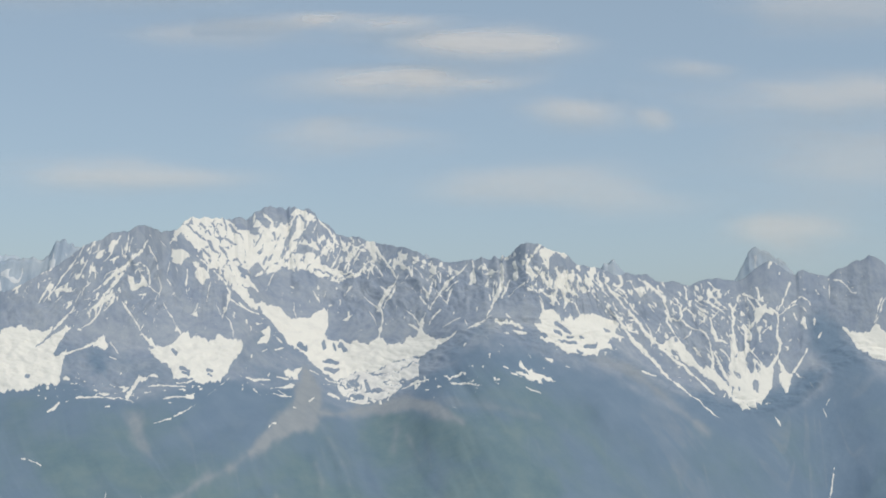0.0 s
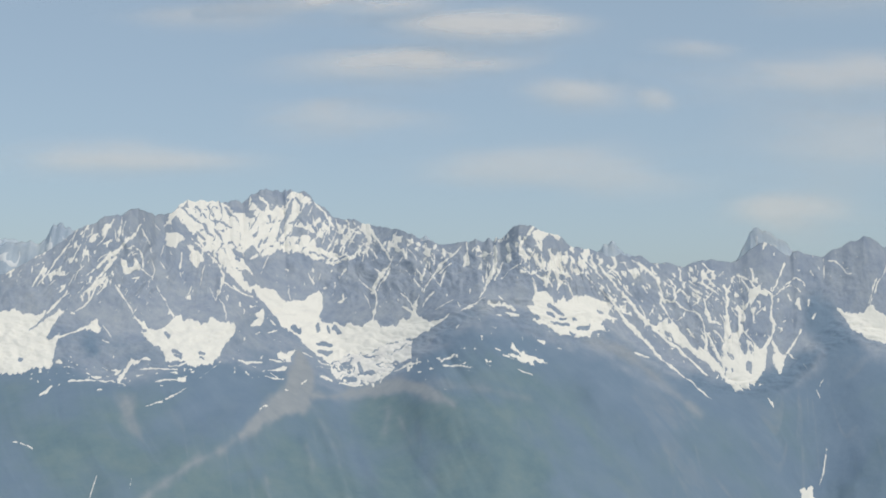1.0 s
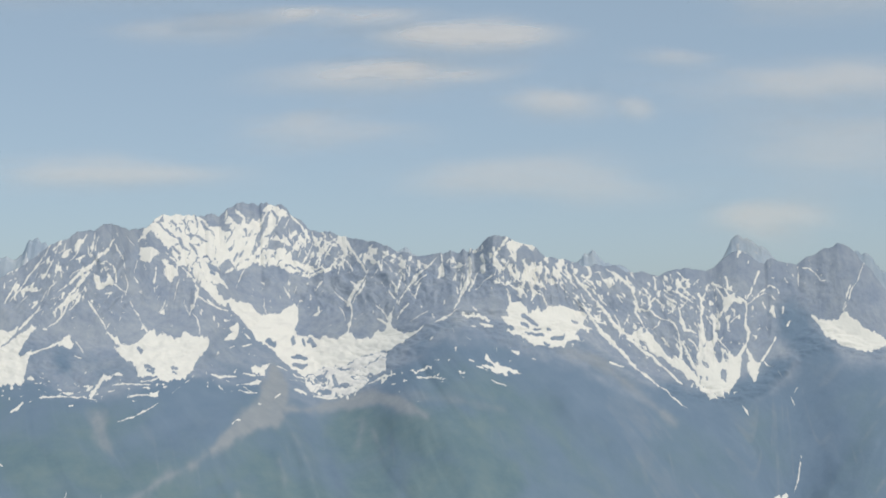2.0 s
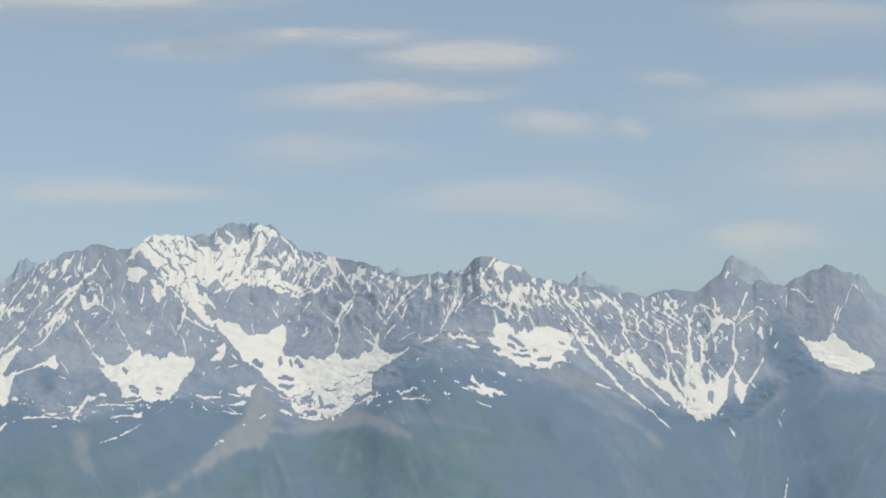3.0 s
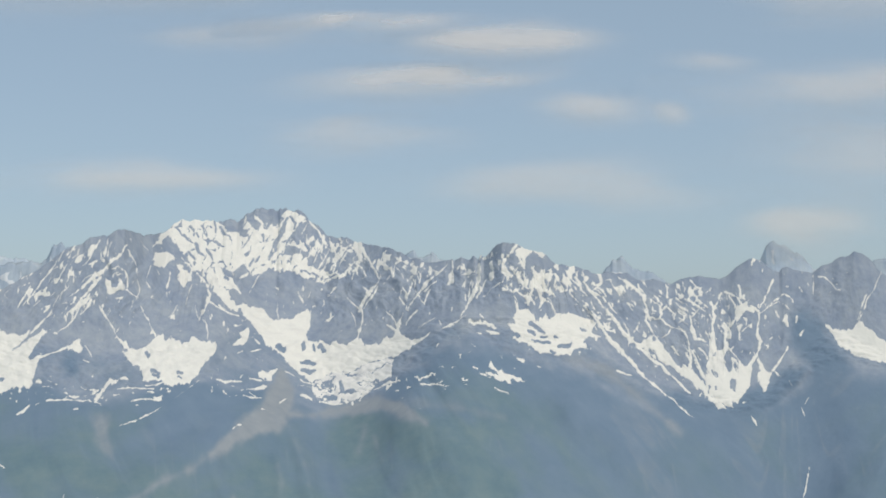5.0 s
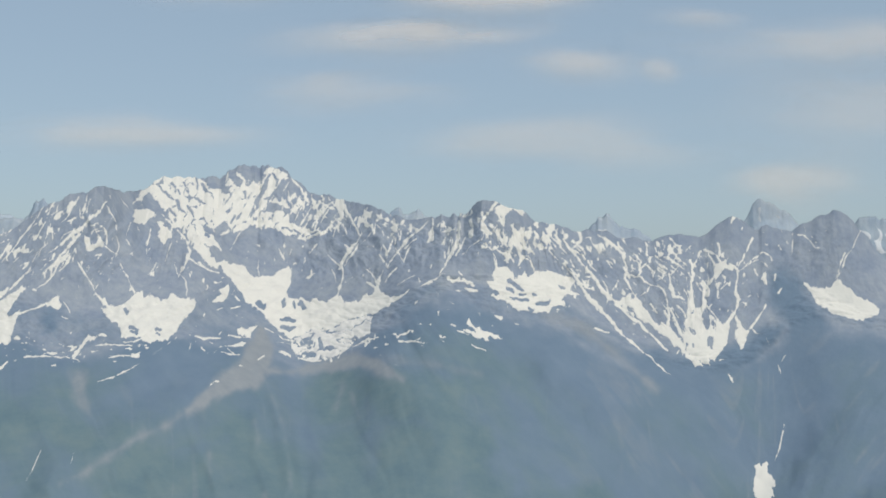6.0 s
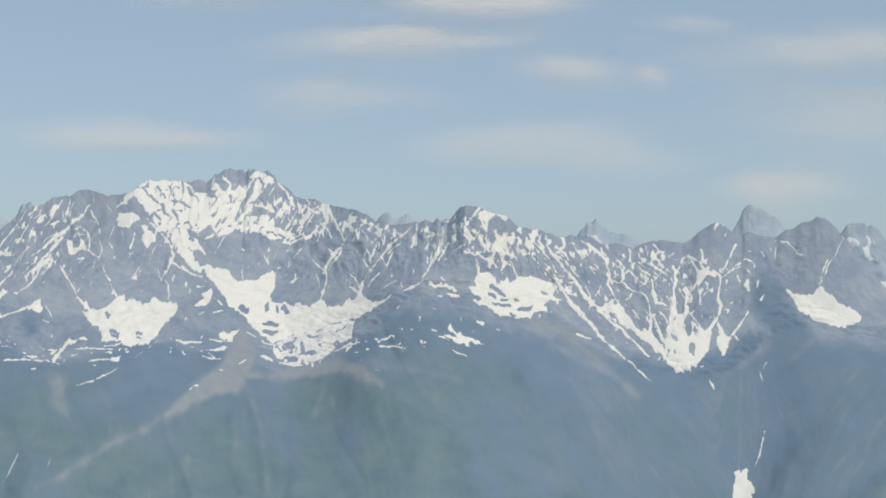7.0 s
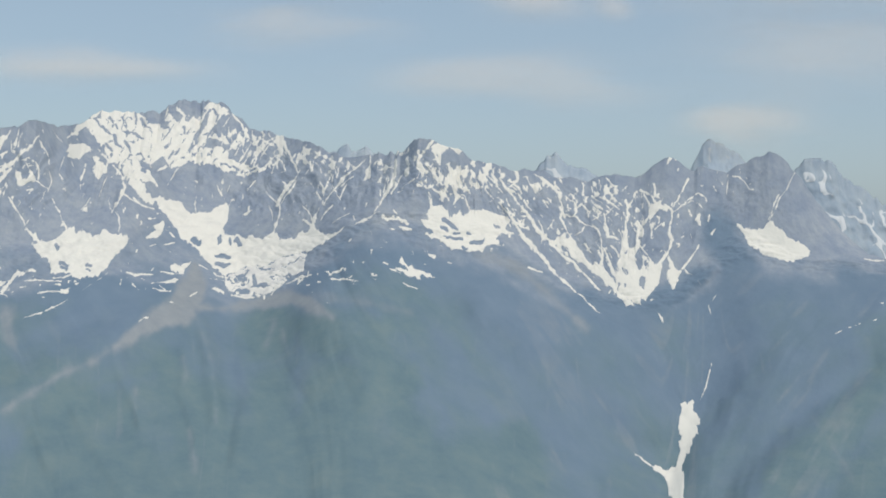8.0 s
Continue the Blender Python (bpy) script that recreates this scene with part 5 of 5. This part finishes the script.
snow_gully([(314, 711, 1.1), (318, 694, 1.6)])
snow_gully([(316, 683, 1.6), (323, 671, 1.6), (333, 658, 1.6)])
snow_gully([(342, 655, 2.1), (345, 638, 3.2), (348, 622, 5.2), (352, 611, 4.2), (362, 611, 2.1), (372, 604, 1.6)])
snow_gully([(319, 636, 1.6), (329, 625, 2.1), (336, 611, 2.1), (341, 595, 2.1), (344, 579, 2.6)])
snow_gully([(358, 674, 1.6), (368, 664, 1.1)])
snow_gully([(361, 671, 1.1), (352, 660, 1.1), (344, 651, 1.1)])
snow_gully([(379, 683, 2.1), (384, 672, 2.6), (386, 655, 4.2), (385, 633, 4.2), (383, 611, 5.2), (384, 590, 7.4)])
snow_gully([(400, 700, 3.2), (392, 683, 2.6), (387, 666, 3.2)])
snow_gully([(405, 704, 2.6), (415, 700, 3.2), (428, 692, 3.2), (436, 683, 4.2), (441, 674, 5.2)])
snow_gully([(431, 717, 1.6), (434, 700, 2.1), (436, 683, 2.6)])
snow_gully([(415, 694, 2.1), (421, 683, 2.1), (427, 672, 3.2)])
snow_gully([(427, 655, 4.2), (420, 641, 3.7), (411, 628, 3.2), (407, 612, 3.2), (409, 596, 4.2), (404, 585, 4.2)])
snow_gully([(415, 652, 2.1), (414, 636, 2.1)])
snow_gully([(446, 681, 2.1), (456, 672, 2.6), (467, 663, 3.2), (474, 661, 2.6), (482, 670, 3.2), (493, 681, 3.2), (504, 692, 2.6), (514, 697, 2.6), (524, 693, 2.1), (532, 682, 1.6)])
snow_gully([(488, 675, 2.6), (503, 682, 2.1), (519, 675, 3.2), (524, 669, 1.6)])
snow_gully([(497, 727, 2.1), (490, 712, 2.1), (480, 689, 2.1), (472, 672, 2.6)])
snow_gully([(469, 661, 3.2), (466, 639, 2.6), (466, 617, 3.2), (473, 607, 4.2)])
snow_gully([(498, 667, 2.1), (503, 658, 3.2), (505, 653, 1.6)])
snow_gully([(537, 654, 2.1), (537, 643, 2.6)])
snow_gully([(504, 618, 2.1), (506, 610, 2.1)])
snow_gully([(489, 612, 1.6), (493, 615, 1.6)])
snow_gully([(544, 618, 1.6), (551, 627, 1.1)])
snow_gully([(572, 604, 2.1), (574, 599, 1.6)])
snow_gully([(443, 650, 2.6), (446, 641, 1.1)])
snow_gully([(451, 637, 1.6), (440, 626, 1.6)])
snow_gully([(569, 733, 1.6), (569, 713, 2.1), (568, 696, 1.1)])
snow_gully([(577, 733, 1.6), (589, 731, 2.1), (600, 724, 1.6), (612, 707, 1.3), (620, 707, 1.1)])
snow_gully([(543, 712, 1.6), (550, 701, 2.1)])
snow_gully([(558, 722, 1.7), (560, 717, 1.5)])
snow_gully([(475, 748, 2.1), (474, 743, 1.6)])
snow_gully([(497, 752, 1.1), (504, 747, 1.6)])
snow_gully([(384, 735, 1.1), (398, 733, 1.6)])
snow_gully([(342, 725, 1.6), (353, 714, 1.6), (366, 700, 1.1)])
snow_gully([(381, 712, 1.1), (371, 700, 1.1)])
snow_gully([(330, 722, 1.6), (330, 714, 1.1)])
snow_gully([(664, 696, 1.6), (658, 679, 2.6), (653, 657, 2.1), (649, 646, 1.6)])
snow_gully([(411, 596, 3.2), (419, 586, 2.1), (427, 578, 2.1), (433, 570, 2.1), (435, 557, 3.2)])
snow_gully([(421, 598, 1.6), (416, 590, 2.1)])
snow_gully([(471, 607, 3.2), (469, 591, 3.2), (460, 575, 4.2), (450, 559, 5.2), (442, 544, 6.3)])
snow_gully([(460, 585, 1.6), (467, 573, 2.6), (470, 559, 3.2)])
snow_gully([(520, 596, 1.6), (512, 580, 2.1), (503, 565, 2.6), (494, 551, 2.6)])
snow_gully([(498, 549, 2.1), (504, 541, 2.1), (511, 542, 1.6)])
snow_gully([(346, 585, 2.1), (353, 569, 3.2), (361, 553, 3.2), (368, 539, 3.2)])
snow_gully([(344, 584, 2.1), (343, 572, 2.6), (339, 556, 2.1)])
snow_gully([(357, 595, 1.6), (367, 587, 2.1), (374, 574, 2.1)])
snow_gully([(315, 584, 1.6), (322, 589, 1.6)])
snow_gully([(543, 492, 1.6), (546, 479, 2.1), (549, 470, 1.6)])
snow_gully([(557, 504, 0.8), (549, 492, 1.1)])
snow_gully([(523, 534, 1.1), (529, 522, 1.1)])
snow_gully([(453, 470, 1.1), (460, 462, 2.6), (463, 455, 1.6)])
snow_gully([(-159, 532, 1.6), (-138, 530, 2.1), (-117, 530, 2.6), (-103, 529, 1.6)])
snow_gully([(-80, 538, 1.1), (-71, 532, 1.1)])
snow_gully([(-59, 562, 1.6), (-50, 558, 2.1)])
snow_gully([(-13, 581, 1.6), (-6, 578, 1.6)])
snow_gully([(-45, 549, 1.1), (-35, 546, 2.1), (-25, 542, 1.6)])
snow_gully([(-19, 527, 1.1), (-9, 521, 1.6), (8, 515, 1.1)])
snow_gully([(21, 575, 1.6), (35, 570, 3.2)])
snow_gully([(60, 561, 1.1), (68, 559, 1.1)])
snow_gully([(208, 553, 1.6), (221, 547, 1.6), (233, 544, 1.1)])
snow_gully([(-161, 493, 1.6), (-157, 493, 1.1)])
snow_gully([(-183, 525, 2.1), (-177, 525, 1.6)])
snow_gully([(-205, 519, 1.6), (-199, 520, 1.1)])
snowfield("smooth snowfield cupped below the eastern peak", [(591, 638), (607, 629), (623, 626), (638, 630), (649, 641), (657, 642), (665, 633), (676, 624), (686, 616), (703, 606), (713, 600), (729, 589), (725, 577), (704, 571), (689, 566), (662, 573), (641, 581), (619, 597), (606, 613)])
snowfield("snowdrift filling the bottom of a ravine", [(507, 324), (531, 326), (530, 313), (545, 297), (537, 289), (543, 279), (534, 272), (528, 252), (518, 240), (515, 230), (526, 220), (531, 204), (502, 201), (493, 213), (481, 222), (488, 227), (503, 232), (509, 250), (509, 271), (503, 287), (506, 304)])
snow_gully([(426, 253, 0.8), (446, 241, 1.6), (466, 231, 2.6), (483, 224, 3.7)])
snow_gully([(556, 386, 1.1), (554, 370, 1.6), (551, 349, 1.6), (541, 329, 1.1)])
snow_gully([(787, 444, 1.1), (799, 449, 1.1)])
snow_gully([(809, 453, 1.6), (817, 455, 1.1)])
snow_gully([(821, 457, 1.6), (831, 460, 1.1)])
snow_gully([(857, 466, 1.6), (861, 467, 1.6)])
snow_gully([(864, 495, 1.6), (871, 495, 1.6)])
snow_gully([(829, 574, 1.1), (845, 571, 2.1), (867, 573, 1.6)])
snow_gully([(694, 744, 1.6), (682, 714, 1.3), (668, 689, 1.6), (660, 666, 2.1), (653, 652, 2.1), (649, 641, 1.6)])
snow_gully([(-989, 423, 1.1), (-972, 420, 1.9), (-952, 416, 1.1)])
snow_gully([(-834, 383, 0.7), (-841, 369, 0.9), (-851, 353, 0.9), (-857, 346, 0.6)])
snow_gully([(-767, 378, 0.7), (-773, 368, 0.8)])


# thin streaks and crumbs of snow caught in the cracks of the high walls and on the ledges of the bowls
wall = step(2.0, 2.03, LEVEL) * (1 - step(2.9, 3.1, LEVEL))
bench = step(2.95, 3.1, LEVEL) * (1 - step(3.95, 4.1, LEVEL))
held = np.where(wall > bench, CRACKS, LEDGES) + 0.15 * CRUMBS
streaks = np.where(DENSITY > 0.02, 30 * (held - 1.05 + 0.32 * DENSITY), -20)
streaks = finer(streaks) + 0.7 * fractal(finer(U) / 5, finer(Z) / 5, 931, 2)
tagged(snow_sheet("snow_streaks", streaks, SNOW, 0.9), "thin snow streaks caught in cracks of the walls", "snow", kind="stuff")


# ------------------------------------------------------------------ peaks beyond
def far_peak(label, y, crest, seed, snow_amount, rock=MOST_HAZED_ROCK):
    """A far mountain: a jagged crest whose faces fall to both sides."""
    p = np.array(crest, float)
    x = np.arange(p[0, 0] - 260, p[-1, 0] + 260, 3.0)
    top = np.interp(x, p[:, 0], p[:, 1])
    edge = np.minimum(step(p[0, 0] - 260, p[0, 0], x), step(p[-1, 0] + 260, p[-1, 0], x))
    top = top * edge + 120 * (1 - edge)
    teeth = 1.5 * fractal(x / 24, 0 * x, seed, 4) + 4 * fractal(x / 9, 0 * x, seed + 40, 2)
    t = np.concatenate([np.linspace(-0.35, 0, 8)[:-1], np.linspace(0, 1, 130)])[:, None]
    depth = y - np.where(t > 0, 430, 500) * t + 0 * x
    height = top[None, :] - np.abs(t) ** 0.9 * (top[None, :] - 60) * np.where(t > 0, 1, 1.5)
    height = height + teeth[None, :] * (1 - step(0, 0.07, np.abs(t)))
    side = x[None, :] + 0 * t
    d = step(0, 0.08, np.abs(t)) * (12 * (ribs(side / 110 + 0.2 * fractal(side / 90, height / 90, seed + 3, 2), height / 300, seed + 1, 3) - 0.6)
                                     + 8 * (ribs(side / 34, height / 70, seed + 6, 3) - 0.6) + 5 * fractal(side / 20, height / 18, seed + 2, 3))
    p3 = np.stack([side, depth - 0.9 * d, height], -1)
    cells = np.ones((len(t) - 1, len(x) - 1), bool)
    none = np.zeros(side.shape)
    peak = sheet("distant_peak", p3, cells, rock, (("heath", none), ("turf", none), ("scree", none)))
    tagged(peak, label, "mountain", "peaks beyond the range")
    n = outward(p3[..., 0], p3[..., 1], p3[..., 2])
    bend = 14 * fractal(side / 60, height / 60, seed + 20, 3)
    inside = 50 * (1 - np.abs(2 * value_noise((side + 0.3 * height + bend) / 26, (height + bend) / 38, seed + 21) - 1) - 0.93 + 0.16 * fractal(side / 90, height / 60, seed + 30, 2) + snow_amount)
    near = (inside > -8) & (t > 0.02)
    cells = near[:-1, :-1] & near[1:, :-1] & near[1:, 1:] & near[:-1, 1:]
    if cells.any():
        core = np.clip(inside * 0.4, -4, 1)
        tagged(sheet("haze_tinted_snow", p3 + n * core[..., None], cells, HAZED_SNOW, (("depth", inside + 3),)), "pale haze-tinted snow patches on a distant peak", "snow", kind="stuff")


far_peak("pale haze-tinted rock horn far behind the range", 4249, [(765, 769), (813, 824), (826, 848), (840, 875), (857, 907), (866, 934), (879, 946), (895, 954), (914, 942), (928, 935), (948, 921), (977, 912), (997, 898), (1008, 881), (1024, 863), (1046, 846), (1095, 792)], 1001, 0.09)
far_peak("pale haze-tinted double-toothed rock peak far behind the saddle", 3727, [(248, 769), (270, 809), (286, 833), (303, 851), (317, 856), (331, 865), (348, 851), (361, 837), (378, 825), (397, 818), (412, 824), (423, 817), (436, 806), (461, 788), (495, 762)], 1101, -0.03, HAZY_ROCK)
far_peak("pale haze-tinted distant snowy ridge beyond the pyramid peak", 3600, [(980, 764), (1020, 811), (1037, 829), (1051, 841), (1071, 850), (1087, 846), (1110, 842), (1126, 840), (1138, 832), (1148, 809), (1158, 801), (1166, 786), (1179, 790), (1193, 773), (1212, 770), (1226, 762), (1250, 737), (1288, 713), (1374, 661), (1505, 589)], 1201, -0.015, LESS_HAZED_ROCK)
far_peak("pale haze-tinted rock teeth far behind the saddle", 3600, [(-362, 836), (-337, 853), (-315, 860), (-305, 870), (-293, 877), (-283, 860), (-265, 855), (-251, 864), (-238, 869), (-224, 857), (-211, 852), (-194, 840), (-160, 817)], 1301, 0.0, HAZY_ROCK)
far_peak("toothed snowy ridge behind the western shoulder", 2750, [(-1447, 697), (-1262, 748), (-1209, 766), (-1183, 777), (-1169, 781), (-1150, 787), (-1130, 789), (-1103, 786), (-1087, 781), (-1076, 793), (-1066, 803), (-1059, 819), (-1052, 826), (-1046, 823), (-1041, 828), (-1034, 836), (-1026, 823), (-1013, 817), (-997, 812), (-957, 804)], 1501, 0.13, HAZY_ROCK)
far_peak("pale haze-tinted snowy range far beyond the western shoulder", 3300, [(-1680, 800), (-1580, 833), (-1487, 845), (-1393, 835), (-1346, 830), (-1284, 820), (-1221, 790)], 1401, 0.06)


# ------------------------------------------------------------------ clouds
def cloud_layer(name, surface, parent, wide, tall, shift):
    """A long leaning sheet of drops, two units wide and tall before its thing is scaled."""
    bm = bmesh.new()
    rows = []
    for i in range(17):
        row = []
        for j in range(33):
            u, v = j / 16 - 1, i / 8 - 1
            row.append(bm.verts.new((u, v - 0.25 * (1 - 0.5 * (u * u + v * v)) + 0.06 * noise.noise(Vector((3 * u, 3 * v, parent.location.x))), v)))
        rows.append(row)
    for a, b in zip(rows, rows[1:]):
        for k in range(32):
            bm.faces.new((a[k], a[k + 1], b[k + 1], b[k])).smooth = True
    mesh = bpy.data.meshes.new(name)
    bm.to_mesh(mesh)
    bm.free()
    mesh.materials.append(surface)
    ob = new(name, mesh)
    ob.parent = parent
    ob.matrix_basis = Matrix.LocRotScale((shift, 0.6 * (name == "fringe"), -0.1 * shift), None, (wide, 1, tall))


def cloud(x, y, z, wide, tall, surface, label):
    """A flat streak of cloud: a denser core inside a wide, thin fringe."""
    ob = tagged(new("cloud"), label, "cloud", "fair-weather clouds")
    ob.matrix_world = Matrix.LocRotScale((x, y, z), None, (wide, tall, tall))
    bpy.context.view_layer.update()
    cloud_layer("core", surface, ob, 0.95, 0.92, 0.0)
    cloud_layer("fringe", FRINGE, ob, 1.22, 1.35, 0.12 if x > 0 else -0.1)


FRINGE = cloud_material("cloud_fringe", 0.22)
THICK, THIN, VEIL = cloud_material("cloud_streak", 0.5), cloud_material("thin_cloud", 0.3), cloud_material("cloud_veil", 0.17)
cloud(-591, 4572, 1833, 604, 104, THICK, "soft white streak of thin cloud")
cloud(-25, 4534, 1745, 550, 146, THICK, "soft white streak of thin cloud")
cloud(-309, 4467, 1583, 685, 126, THICK, "soft white streak of thin cloud")
cloud(255, 4419, 1469, 299, 106, THIN, "soft white streak of thin cloud")
cloud(557, 4405, 1436, 106, 70, VEIL, "faint stretched streak of pale cloud")
cloud(-1342, 4307, 1203, 737, 104, THIN, "faint stretched streak of pale cloud")
cloud(-528, 4376, 1367, 499, 118, VEIL, "barely visible veil of thin cloud")
cloud(167, 4291, 1164, 766, 139, VEIL, "barely visible veil of thin cloud")
cloud(1200, 4446, 1534, 921, 156, THIN, "faint stretched streak of pale cloud")
cloud(1266, 4345, 1293, 620, 234, VEIL, "barely visible veil of thin cloud")
cloud(1006, 4225, 1009, 331, 141, THIN, "faint stretched streak of pale cloud")
cloud(699, 4493, 1646, 256, 72, VEIL, "barely visible veil of thin cloud")
cloud(-1497, 4653, 2027, 1395, 188, THICK, "soft white streak of thin cloud")
cloud(-1017, 4559, 1804, 520, 104, VEIL, "barely visible veil of thin cloud")
cloud(1231, 4609, 1922, 657, 154, VEIL, "barely visible veil of thin cloud")
